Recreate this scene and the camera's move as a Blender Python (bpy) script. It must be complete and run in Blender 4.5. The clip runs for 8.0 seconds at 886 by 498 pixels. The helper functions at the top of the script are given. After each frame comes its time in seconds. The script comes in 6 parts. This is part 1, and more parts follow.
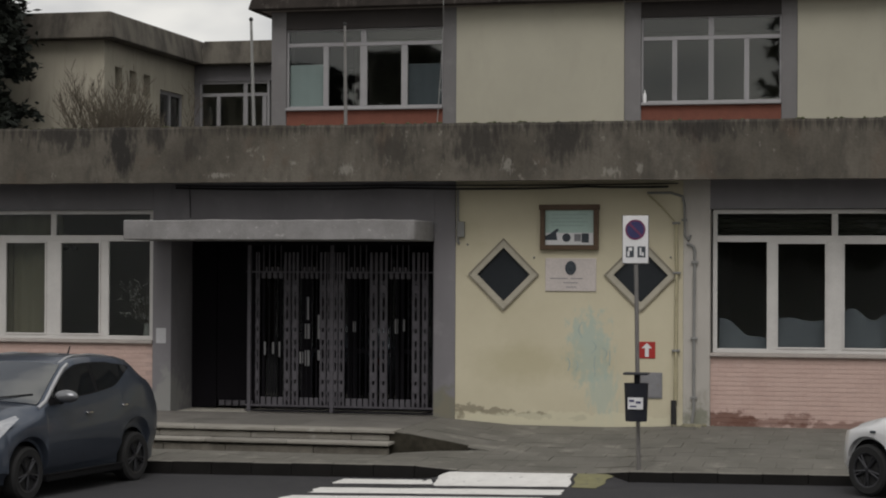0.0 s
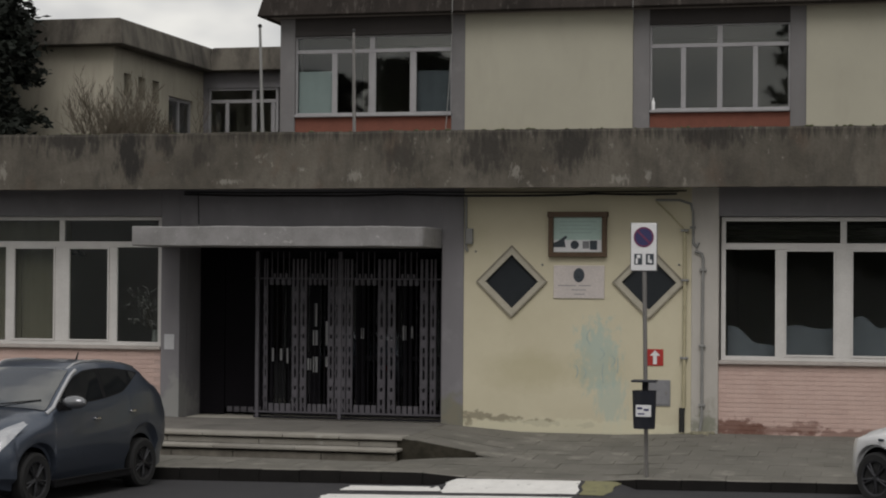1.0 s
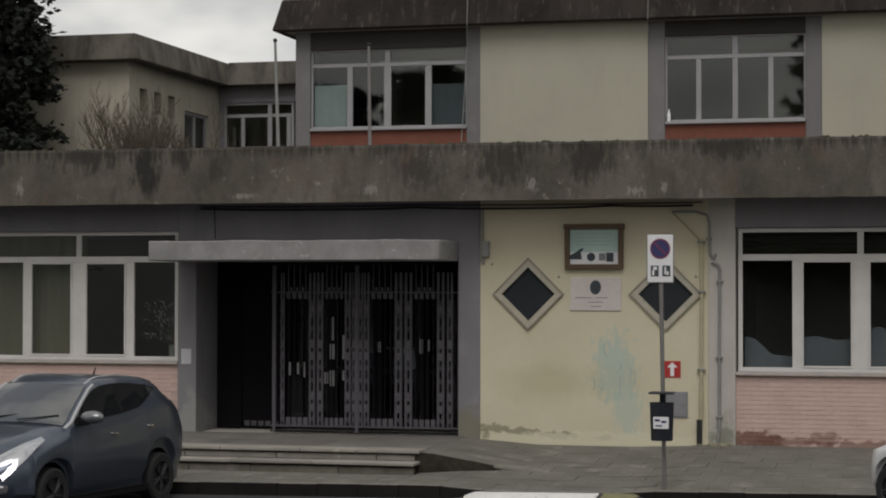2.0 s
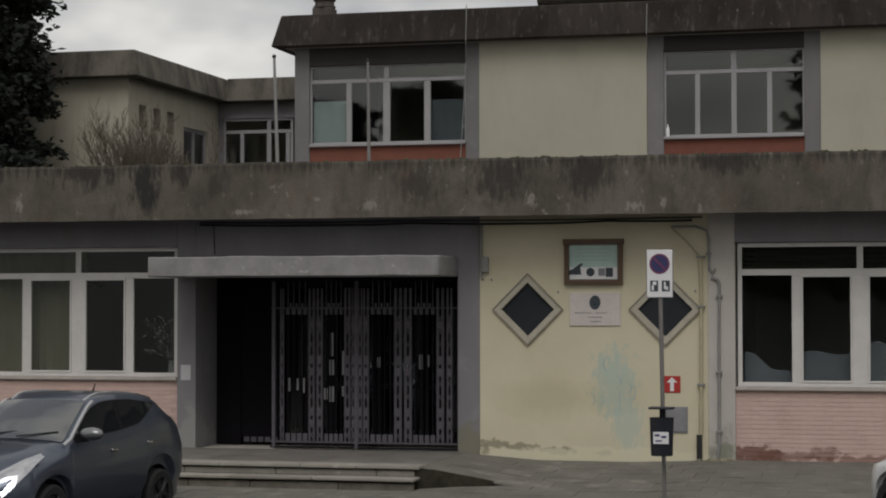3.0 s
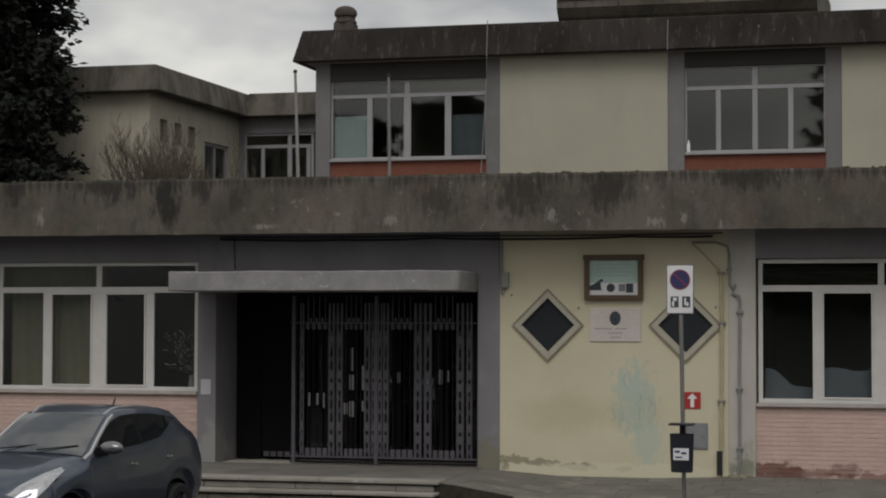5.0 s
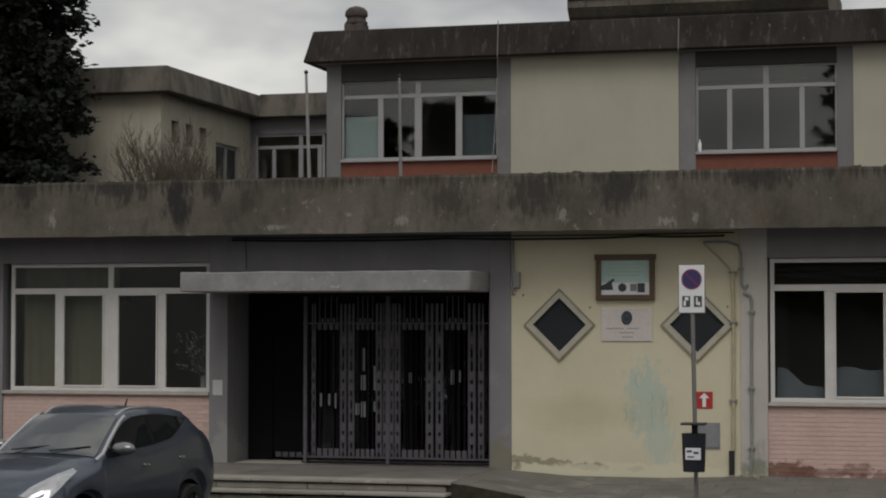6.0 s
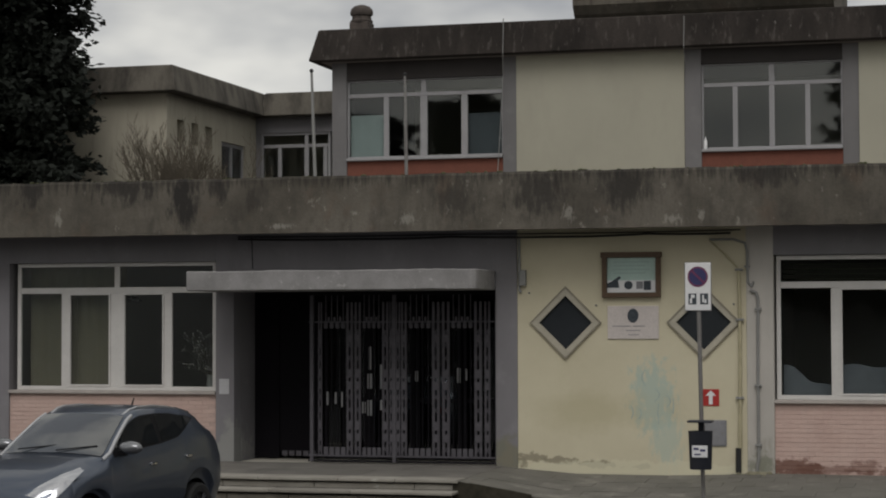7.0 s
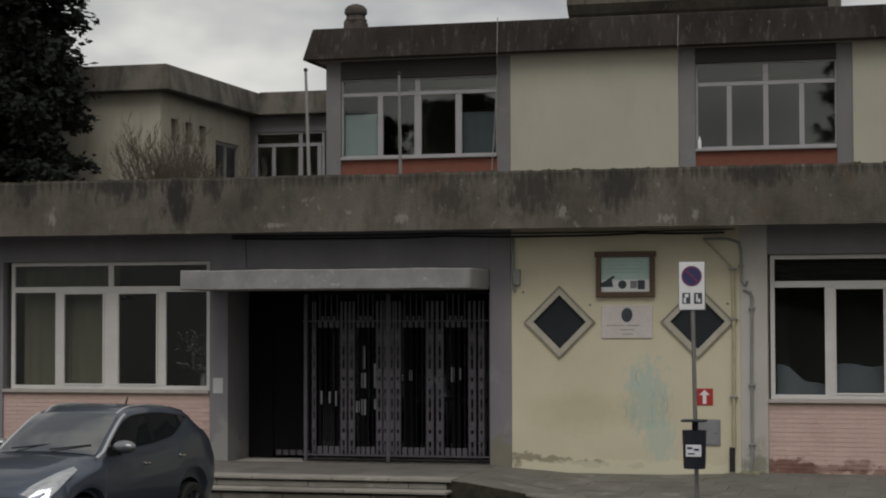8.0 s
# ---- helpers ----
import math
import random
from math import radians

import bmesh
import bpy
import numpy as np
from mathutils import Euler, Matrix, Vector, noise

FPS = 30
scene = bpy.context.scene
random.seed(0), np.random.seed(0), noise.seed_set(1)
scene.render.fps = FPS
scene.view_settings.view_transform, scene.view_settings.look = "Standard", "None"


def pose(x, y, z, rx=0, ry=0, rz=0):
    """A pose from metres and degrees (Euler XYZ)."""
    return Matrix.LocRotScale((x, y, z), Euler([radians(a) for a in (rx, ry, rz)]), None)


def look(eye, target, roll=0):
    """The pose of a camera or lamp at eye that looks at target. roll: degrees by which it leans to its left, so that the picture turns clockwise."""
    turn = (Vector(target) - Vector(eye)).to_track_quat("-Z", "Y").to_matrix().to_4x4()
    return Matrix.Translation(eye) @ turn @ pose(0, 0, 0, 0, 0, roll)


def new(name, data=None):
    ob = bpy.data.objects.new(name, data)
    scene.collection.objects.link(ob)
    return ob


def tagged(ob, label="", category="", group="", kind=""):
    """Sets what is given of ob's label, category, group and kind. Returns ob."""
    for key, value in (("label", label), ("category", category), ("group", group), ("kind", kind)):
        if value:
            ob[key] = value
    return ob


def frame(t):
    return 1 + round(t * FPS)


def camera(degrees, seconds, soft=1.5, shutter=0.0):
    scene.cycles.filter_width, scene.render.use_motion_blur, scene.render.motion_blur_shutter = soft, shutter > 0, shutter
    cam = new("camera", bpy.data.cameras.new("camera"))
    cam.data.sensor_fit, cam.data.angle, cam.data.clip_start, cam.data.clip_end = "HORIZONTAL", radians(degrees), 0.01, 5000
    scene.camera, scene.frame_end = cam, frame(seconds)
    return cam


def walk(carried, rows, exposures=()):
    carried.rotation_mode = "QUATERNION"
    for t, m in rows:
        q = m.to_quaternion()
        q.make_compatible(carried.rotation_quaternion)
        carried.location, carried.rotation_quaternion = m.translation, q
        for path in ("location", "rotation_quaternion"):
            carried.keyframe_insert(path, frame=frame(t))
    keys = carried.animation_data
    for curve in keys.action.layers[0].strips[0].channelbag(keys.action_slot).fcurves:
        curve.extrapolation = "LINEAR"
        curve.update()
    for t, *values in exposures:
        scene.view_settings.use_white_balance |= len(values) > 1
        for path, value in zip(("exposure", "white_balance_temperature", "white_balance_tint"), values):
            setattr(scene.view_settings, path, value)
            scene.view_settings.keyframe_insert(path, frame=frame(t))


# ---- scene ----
cam = camera(25.97, 8.0, soft=2.0)
EYE = (0.0, -30.962, 2.422)
# seconds, yaw, pitch, lean of a camera that turns where it stands
ROWS = [
    (0.0, 13.429, 0.727, 0.290), (0.5, 13.550, 0.764, 0.464), (1.0, 13.676, 0.930, 0.426), (1.5, 14.006, 1.123, 0.261),
    (3.0, 14.143, 1.778, -0.052), (3.5, 14.069, 2.029, 0.015), (4.0, 14.327, 2.104, 0.039), (4.5, 14.593, 2.147, 0.099),
    (5.0, 14.747, 2.230, 0.146), (6.5, 15.218, 2.227, -0.109), (7.0, 15.263, 2.184, -0.178), (7.5, 15.191, 2.108, -0.195),
    (8.0, 15.085, 2.161, -0.150),
]
walk(cam, [(t, pose(*EYE, 90 + pitch, 0, yaw) @ pose(0, 0, 0, 0, 0, lean)) for t, yaw, pitch, lean in ROWS],
     exposures=[(0.0, -0.24, 6500, 12), (1.5, -0.24, 6500, 12), (3.5, -0.35, 6500, 12), (5.0, -0.38, 6500, 11), (8.0, -0.38, 6500, 11)])

# ---- world and sun: overcast, the sun behind cloud over the street ----
world = bpy.data.worlds.new("overcast_sky")
scene.world = world
world.use_nodes = True
wn, wl = world.node_tree.nodes, world.node_tree.links
wn.clear()
sky = wn.new("ShaderNodeTexSky")
sky.sky_type, sky.sun_disc, sky.sun_elevation, sky.sun_rotation = "NISHITA", False, radians(51), radians(170)
sky.dust_density = 4.0
w_geo = wn.new("ShaderNodeTexCoord")
w_map = wn.new("ShaderNodeMapping")
w_map.inputs["Scale"].default_value = (2.2, 2.2, 4.6)
w_map.inputs["Location"].default_value = (0.55, 0.1, 0.3)
w_noise = wn.new("ShaderNodeTexNoise")
w_noise.inputs["Scale"].default_value, w_noise.inputs["Detail"].default_value, w_noise.inputs["Roughness"].default_value = 2.4, 4.5, 0.5
w_ramp = wn.new("ShaderNodeValToRGB")
w_ramp.color_ramp.elements[0].position, w_ramp.color_ramp.elements[0].color = 0.38, (5.0, 5.15, 5.4, 1)
w_ramp.color_ramp.elements[1].position, w_ramp.color_ramp.elements[1].color = 0.6, (12.6, 12.4, 11.4, 1)
w_mix = wn.new("ShaderNodeMix")
w_mix.data_type = "RGBA"
w_mix.inputs["Factor"].default_value = 0.86
w_back = wn.new("ShaderNodeBackground")
w_back.inputs["Strength"].default_value = 0.088
w_out = wn.new("ShaderNodeOutputWorld")
wl.new(w_geo.outputs["Generated"], w_map.inputs["Vector"])
wl.new(w_map.outputs["Vector"], w_noise.inputs["Vector"])
wl.new(w_noise.outputs["Fac"], w_ramp.inputs["Fac"])
wl.new(sky.outputs["Color"], w_mix.inputs["A"])
wl.new(w_ramp.outputs["Color"], w_mix.inputs["B"])
# the cloud thins towards the horizon
w_sep, w_low, w_scale = (wn.new("ShaderNode" + k) for k in ("SeparateXYZ", "MapRange", "VectorMath"))
w_low.inputs["From Min"].default_value, w_low.inputs["From Max"].default_value = 0.05, 0.17
w_low.inputs["To Min"].default_value, w_low.inputs["To Max"].default_value = 1.3, 1.0
w_scale.operation = "SCALE"
wl.new(w_geo.outputs["Generated"], w_sep.inputs["Vector"])
wl.new(w_sep.outputs["Z"], w_low.inputs["Value"])
wl.new(w_mix.outputs["Result"], w_scale.inputs["Vector"])
wl.new(w_low.outputs["Result"], w_scale.inputs["Scale"])
wl.new(w_scale.outputs["Vector"], w_back.inputs["Color"])
wl.new(w_back.outputs["Background"], w_out.inputs["Surface"])
sun_data = bpy.data.lights.new("sun", "SUN")
sun_data.energy, sun_data.angle, sun_data.color = 1.45, radians(35), (1.0, 0.985, 0.97)
sun = new("sun", sun_data)
sun.matrix_world = look((6, -34, 44), (0, 0, 0))


# ---- materials ----
def material(name, color, rough=0.8, metal=0.0, dark=None, scale=3.0, amount=0.5, fine=60.0, bump=0.15, spec=0.4, stretch=(1, 1, 1), ramp=(0.35, 0.65), coat=0.0, rand=0.0, grainy=0.17):
    """A surface with large stains (colour to dark), fine grain and relief; rand varies it from object to object."""
    m = bpy.data.materials.new(name)
    m.use_nodes = True
    n, l = m.node_tree.nodes, m.node_tree.links
    b = n["Principled BSDF"]
    b.inputs["Roughness"].default_value, b.inputs["Metallic"].default_value = rough, metal
    b.inputs["Specular IOR Level"].default_value, b.inputs["Coat Weight"].default_value = spec, coat
    b.inputs["Coat Roughness"].default_value = 0.05
    tc = n.new("ShaderNodeTexCoord")
    geo = n.new("ShaderNodeNewGeometry")
    mp = n.new("ShaderNodeMapping")
    mp.inputs["Scale"].default_value = stretch
    l.new(geo.outputs["Position"], mp.inputs["Vector"])
    big = n.new("ShaderNodeTexNoise")
    big.inputs["Scale"].default_value, big.inputs["Detail"].default_value, big.inputs["Roughness"].default_value = scale, 6, 0.62
    l.new(mp.outputs["Vector"], big.inputs["Vector"])
    cr = n.new("ShaderNodeMapRange")
    cr.inputs["From Min"].default_value, cr.inputs["From Max"].default_value = ramp
    l.new(big.outputs["Fac"], cr.inputs["Value"])
    mul = n.new("ShaderNodeMath")
    mul.operation = "MULTIPLY"
    mul.inputs[1].default_value = amount
    l.new(cr.outputs["Result"], mul.inputs[0])
    mix = n.new("ShaderNodeMix")
    mix.data_type = "RGBA"
    d = dark or tuple(c * 0.6 for c in color)
    mix.inputs["A"].default_value, mix.inputs["B"].default_value = (*color, 1), (*d, 1)
    l.new(mul.outputs["Value"], mix.inputs["Factor"])
    grain = n.new("ShaderNodeTexNoise")
    grain.inputs["Scale"].default_value, grain.inputs["Detail"].default_value = fine, 3
    l.new(geo.outputs["Position"], grain.inputs["Vector"])
    gm = n.new("ShaderNodeMapRange")
    gm.inputs["To Min"].default_value, gm.inputs["To Max"].default_value = 1 - grainy, 1 + grainy
    l.new(grain.outputs["Fac"], gm.inputs["Value"])
    out = mix.outputs["Result"]
    hs = n.new("ShaderNodeHueSaturation")
    l.new(out, hs.inputs["Color"])
    val = gm.outputs["Result"]
    if rand:
        oi = n.new("ShaderNodeObjectInfo")
        rm = n.new("ShaderNodeMapRange")
        rm.inputs["To Min"].default_value, rm.inputs["To Max"].default_value = 1 - rand, 1 + rand
        l.new(oi.outputs["Random"], rm.inputs["Value"])
        mm = n.new("ShaderNodeMath")
        mm.operation = "MULTIPLY"
        l.new(val, mm.inputs[0])
        l.new(rm.outputs["Result"], mm.inputs[1])
        val = mm.outputs["Value"]
    l.new(val, hs.inputs["Value"])
    l.new(hs.outputs["Color"], b.inputs["Base Color"])
    if bump:
        bp = n.new("ShaderNodeBump")
        bp.inputs["Strength"].default_value, bp.inputs["Distance"].default_value = bump, 0.01
        l.new(grain.outputs["Fac"], bp.inputs["Height"])
        l.new(bp.outputs["Normal"], b.inputs["Normal"])
    return m


def layer(m, color, scale, low, high, stretch=(1, 1, 1), amount=1.0, offset=(0, 0, 0), detail=8.0):
    """One more layer of stains of its own shape over a material."""
    n, l = m.node_tree.nodes, m.node_tree.links
    b = n["Principled BSDF"]
    old = b.inputs["Base Color"].links[0].from_socket
    geo, mp, no, mr, mu, mix = (n.new("ShaderNode" + k) for k in ("NewGeometry", "Mapping", "TexNoise", "MapRange", "Math", "Mix"))
    mp.inputs["Scale"].default_value, mp.inputs["Location"].default_value = stretch, offset
    no.inputs["Scale"].default_value, no.inputs["Detail"].default_value, no.inputs["Roughness"].default_value = scale, detail, 0.65
    mr.inputs["From Min"].default_value, mr.inputs["From Max"].default_value = low, high
    mu.operation = "MULTIPLY"
    mu.inputs[1].default_value = amount
    mix.data_type = "RGBA"
    mix.inputs["B"].default_value = (*color, 1)
    l.new(geo.outputs["Position"], mp.inputs["Vector"])
    l.new(mp.outputs["Vector"], no.inputs["Vector"])
    l.new(no.outputs["Fac"], mr.inputs["Value"])
    l.new(mr.outputs["Result"], mu.inputs[0])
    l.new(mu.outputs["Value"], mix.inputs["Factor"])
    l.new(old, mix.inputs["A"])
    l.new(mix.outputs["Result"], b.inputs["Base Color"])
    return m


def glass_material(name, tint, ior=1.5):
    m = bpy.data.materials.new(name)
    m.use_nodes = True
    n, l = m.node_tree.nodes, m.node_tree.links
    n.remove(n["Principled BSDF"])
    tr, gl, fr, mx = (n.new("ShaderNode" + k) for k in ("BsdfTransparent", "BsdfGlossy", "Fresnel", "MixShader"))
    tr.inputs["Color"].default_value = (*tint, 1)
    gl.inputs["Roughness"].default_value = 0.02
    fr.inputs["IOR"].default_value = ior
    l.new(fr.outputs["Fac"], mx.inputs["Fac"])
    l.new(tr.outputs["BSDF"], mx.inputs[1])
    l.new(gl.outputs["BSDF"], mx.inputs[2])
    l.new(mx.outputs["Shader"], n["Material Output"].inputs["Surface"])
    return m


GREY = layer(material("grey_plaster", (0.212, 0.204, 0.214), 0.9, scale=1.2, amount=0.4, fine=110, stretch=(1, 1, 0.4), grainy=0.08, bump=0.08), (0.3, 0.295, 0.3), 2.3, 0.55, 0.75, amount=0.4)
GREY_LIGHT = layer(material("canopy_concrete", (0.26, 0.253, 0.25), 0.9, dark=(0.16, 0.155, 0.15), scale=2.4, amount=0.7, fine=40), (0.5, 0.49, 0.47), 7, 0.6, 0.72, amount=0.6)
GREY_UPPER = layer(material("grey_upper_plaster", (0.168, 0.163, 0.163), 0.9, scale=1.2, amount=0.4, fine=110, stretch=(1, 1, 0.4), grainy=0.08, bump=0.08), (0.24, 0.235, 0.23), 2.3, 0.55, 0.75, amount=0.4)
YELLOW = layer(material("yellow_plaster", (0.57, 0.525, 0.385), 0.92, dark=(0.5, 0.455, 0.325), scale=0.9, amount=0.6, fine=110, bump=0.06, grainy=0.06), (0.42, 0.39, 0.24), 1.1, 0.55, 0.8, amount=0.35, offset=(3, 0, 1))
CREAM = layer(material("cream_plaster", (0.365, 0.35, 0.28), 0.92, scale=0.7, amount=0.2, fine=110, bump=0.06, grainy=0.05), (0.23, 0.215, 0.175), 1.5, 0.5, 0.8, stretch=(1, 1, 0.3), amount=0.35)
# stained cream, its colour lightened to offset the evergreen's shade on the wing
WING_CREAM_LIFTED = layer(material("stained_wing_cream_lifted", (0.46, 0.43, 0.345), 0.92, dark=(0.3, 0.275, 0.22), scale=0.9, amount=0.6, fine=110, bump=0.06, grainy=0.05, stretch=(1, 1, 0.4)), (0.16, 0.14, 0.11), 2.2, 0.55, 0.75, stretch=(2.5, 2.5, 0.4), amount=0.5, offset=(2, 2, 0))
CONCRETE = material("weathered_concrete", (0.136, 0.122, 0.1), 0.95, dark=(0.052, 0.046, 0.036), scale=0.8, amount=0.8, fine=26, bump=0.5, stretch=(1.0, 1.0, 0.9), ramp=(0.38, 0.66))
layer(CONCRETE, (0.04, 0.036, 0.032), 1.6, 0.53, 0.7, stretch=(1.6, 1.6, 0.8), amount=0.6, offset=(5, 1, 0.4))
layer(CONCRETE, (0.06, 0.055, 0.045), 3.5, 0.5, 0.66, stretch=(1.6, 1.6, 0.3), amount=0.45, offset=(1, 7, 0.4))
layer(CONCRETE, (0.12, 0.075, 0.05), 1.3, 0.56, 0.72, stretch=(1.2, 1.2, 0.8), amount=0.35, offset=(4, 2, 6))
layer(CONCRETE, (0.3, 0.28, 0.24), 4.0, 0.62, 0.7, stretch=(1.8, 1.8, 1.0), amount=0.5, offset=(9, 4, 2))
ROOFBAND = material("dark_weathered_concrete", (0.04, 0.034, 0.03), 0.95, spec=0.15, dark=(0.016, 0.014, 0.0125), scale=1.3, amount=0.8, fine=26, bump=0.5, stretch=(1.5, 1.5, 0.4), ramp=(0.38, 0.66))
layer(ROOFBAND, (0.16, 0.145, 0.13), 2.6, 0.56, 0.74, stretch=(3.6, 3.6, 0.3), amount=0.5, offset=(2, 4, 2))
layer(ROOFBAND, (0.3, 0.28, 0.26), 2.0, 0.66, 0.72, stretch=(7.0, 7.0, 0.4), amount=0.7, offset=(6, 1, 3))
# paler than ROOFBAND: sky light on the wing's side put into the colour
WINGBAND_SKYLIT = material("weathered_wing_skylit", (0.13, 0.118, 0.097), 0.95, dark=(0.035, 0.031, 0.027), scale=1.5, amount=0.9, fine=26, bump=0.5, stretch=(1.6, 1.6, 0.5), ramp=(0.4, 0.66))
# eaves shade under the roof band, painted into the lintel colour
LINTEL_SHADE = material("brown_lintel_eaves_shade", (0.055, 0.05, 0.048), 0.9, spec=0.15, scale=1.2, amount=0.4, fine=90, bump=0.08)
ALU = material("dull_grey_window_frame", (0.29, 0.285, 0.29), 0.5, scale=3, amount=0.3, fine=80, bump=0.03)
KERB_TOP = material("pale_kerb_top", (0.22, 0.208, 0.18), 0.92, dark=(0.09, 0.085, 0.075), scale=2, amount=0.7, fine=40, bump=0.4)
MOSSY = material("mossy_rough_stone", (0.05, 0.045, 0.034), 0.95, dark=(0.016, 0.015, 0.011), scale=5, amount=0.8, fine=30, bump=0.6, spec=0.1)
SOFFIT = material("soffit_plaster", (0.22, 0.2, 0.18), 0.95, scale=1.0, amount=0.5)
WHITE = material("white_window_paint", (0.58, 0.565, 0.54), 0.45, scale=3, amount=0.25, fine=80, bump=0.03)
SILL = material("pale_stone_sill", (0.42, 0.38, 0.35), 0.8, scale=4, amount=0.4)
BRICK = layer(material("pink_painted_brick", (0.54, 0.4, 0.35), 0.88, dark=(0.46, 0.32, 0.275), scale=2.5, amount=0.5, fine=70, bump=0.3, rand=0.03), (0.57, 0.45, 0.41), 5, 0.55, 0.75, amount=0.5)
MORTAR = material("old_mortar", (0.5, 0.375, 0.33), 0.95, scale=5, amount=0.4)
RED_PANEL = material("red_panel", (0.165, 0.06, 0.04), 0.85, scale=4, amount=0.35, fine=50)
PAVING = material("pavement_slabs", (0.16, 0.152, 0.135), 0.92, dark=(0.1, 0.096, 0.085), scale=1.1, amount=0.8, fine=35, bump=0.4)
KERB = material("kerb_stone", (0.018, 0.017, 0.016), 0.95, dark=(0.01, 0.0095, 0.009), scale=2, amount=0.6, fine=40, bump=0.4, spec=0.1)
STEP = layer(material("step_stone", (0.27, 0.257, 0.225), 0.88, dark=(0.2, 0.185, 0.16), scale=2.2, amount=0.7, fine=40, bump=0.3, rand=0.14), (0.46, 0.45, 0.41), 4, 0.6, 0.7, stretch=(0.5, 1, 1), amount=0.6)
# landing slabs, in a darker colour than the step stone
LANDING = material("dark_landing_stone", (0.155, 0.146, 0.13), 0.9, dark=(0.095, 0.09, 0.08), scale=1.6, amount=0.8, fine=40, bump=0.3, rand=0.1)
ASPHALT = layer(material("asphalt", (0.042, 0.041, 0.044), 0.9, dark=(0.028, 0.028, 0.03), scale=0.8, amount=0.6, fine=120, bump=0.6), (0.075, 0.073, 0.07), 2, 0.55, 0.75, amount=0.5)
PAINT_WHITE = layer(material("worn_road_paint", (0.72, 0.71, 0.68), 0.8, scale=5, amount=0.3, fine=90, bump=0.2), (0.16, 0.155, 0.15), 9, 0.62, 0.7, amount=0.9)
PAINT_YELLOW = layer(material("worn_yellow_road_paint", (0.21, 0.2, 0.105), 0.85, scale=5, amount=0.4, fine=90), (0.1, 0.1, 0.08), 9, 0.55, 0.7, amount=0.8)
GROUND = material("bare_ground", (0.09, 0.09, 0.088), 0.95, scale=0.4, amount=0.6)
ROOM = material("room_paint", (0.45, 0.43, 0.37), 0.9, scale=1, amount=0.2)
# near-black: porch shade put into the colour of lobby wall and door leaf
PORCH_SHADE = material("porch_shade_dark", (0.011, 0.01, 0.012), 0.95, spec=0.05, scale=1, amount=0.2)
IRON = material("dark_grey_iron", (0.014, 0.013, 0.016), 0.8, spec=0.1, scale=8, amount=0.5, fine=90, bump=0.15)
IRON_LIGHT = material("worn_grey_iron", (0.11, 0.104, 0.116), 0.7, spec=0.25, scale=8, amount=0.6, fine=90, bump=0.15)
STEEL = material("galvanised_steel", (0.24, 0.23, 0.22), 0.5, metal=0.6, scale=9, amount=0.4, fine=60, bump=0.05)
GLASS = glass_material("window_glass", (0.75, 0.78, 0.76), 1.65)


def stain(m, color, centre, half, scale, low, high, amount, stretch=(1, 1, 1)):
    """A stain of uneven outline about one place."""
    n, l = m.node_tree.nodes, m.node_tree.links
    b = n["Principled BSDF"]
    old = b.inputs["Base Color"].links[0].from_socket
    geo, mp, ln, no, su, mr, mu, mix, sm = (n.new("ShaderNode" + k) for k in ("NewGeometry", "Mapping", "VectorMath", "TexNoise", "Math", "MapRange", "Math", "Mix", "Mapping"))
    mp.inputs["Scale"].default_value = tuple(1 / h for h in half)
    mp.inputs["Location"].default_value = tuple(-c / h for c, h in zip(centre, half))
    sm.inputs["Scale"].default_value = stretch
    ln.operation = "LENGTH"
    no.inputs["Scale"].default_value, no.inputs["Detail"].default_value, no.inputs["Roughness"].default_value = scale, 6, 0.65
    su.operation = "SUBTRACT"
    mr.inputs["From Min"].default_value, mr.inputs["From Max"].default_value = low, high
    mu.operation, mu.inputs[1].default_value = "MULTIPLY", amount
    mix.data_type, mix.inputs["B"].default_value = "RGBA", (*color, 1)
    sc = n.new("ShaderNodeMath")
    sc.operation, sc.inputs[1].default_value = "MULTIPLY", 0.5
    l.new(geo.outputs["Position"], mp.inputs["Vector"])
    l.new(geo.outputs["Position"], sm.inputs["Vector"])
    l.new(mp.outputs["Vector"], ln.inputs[0])
    l.new(sm.outputs["Vector"], no.inputs["Vector"])
    l.new(ln.outputs["Value"], sc.inputs[0])
    l.new(no.outputs["Fac"], su.inputs[0])
    l.new(sc.outputs["Value"], su.inputs[1])
    l.new(su.outputs["Value"], mr.inputs["Value"])
    l.new(mr.outputs["Result"], mu.inputs[0])
    l.new(mu.outputs["Value"], mix.inputs["Factor"])
    l.new(old, mix.inputs["A"])
    l.new(mix.outputs["Result"], b.inputs["Base Color"])
    return m


for m in (BRICK, MORTAR):
    for x, z, w, h in ((-2.72, 0.1, 0.75, 0.22), (-2.2, 0.06, 0.8, 0.14), (-1.62, 0.1, 0.35, 0.2), (-0.7, 0.03, 1.2, 0.12)):
        stain(m, (0.15, 0.07, 0.05), (x, 0, z), (w, 1, h), 6.0, 0.14, 0.26, 0.85 if x < -2.5 else 0.6, stretch=(1, 1, 1.6))
for x, z, w, h in ((-6.95, 0.2, 0.4, 0.11), (-6.45, 0.15, 0.55, 0.1), (-5.85, 0.1, 0.55, 0.1), (-5.1, 0.07, 0.22, 0.07), (-7.1, 0.1, 0.12, 0.16)):
    stain(YELLOW, (0.25, 0.225, 0.16), (x, 0, z), (w, 1, h), 7.0, 0.14, 0.26, 0.85, stretch=(1, 1, 1.4))
stain(YELLOW, (0.37, 0.46, 0.41), (-4.95, 0, 1.2), (0.5, 1, 0.85), 9.0, 0.1, 0.28, 0.75, stretch=(1.3, 1, 0.7))
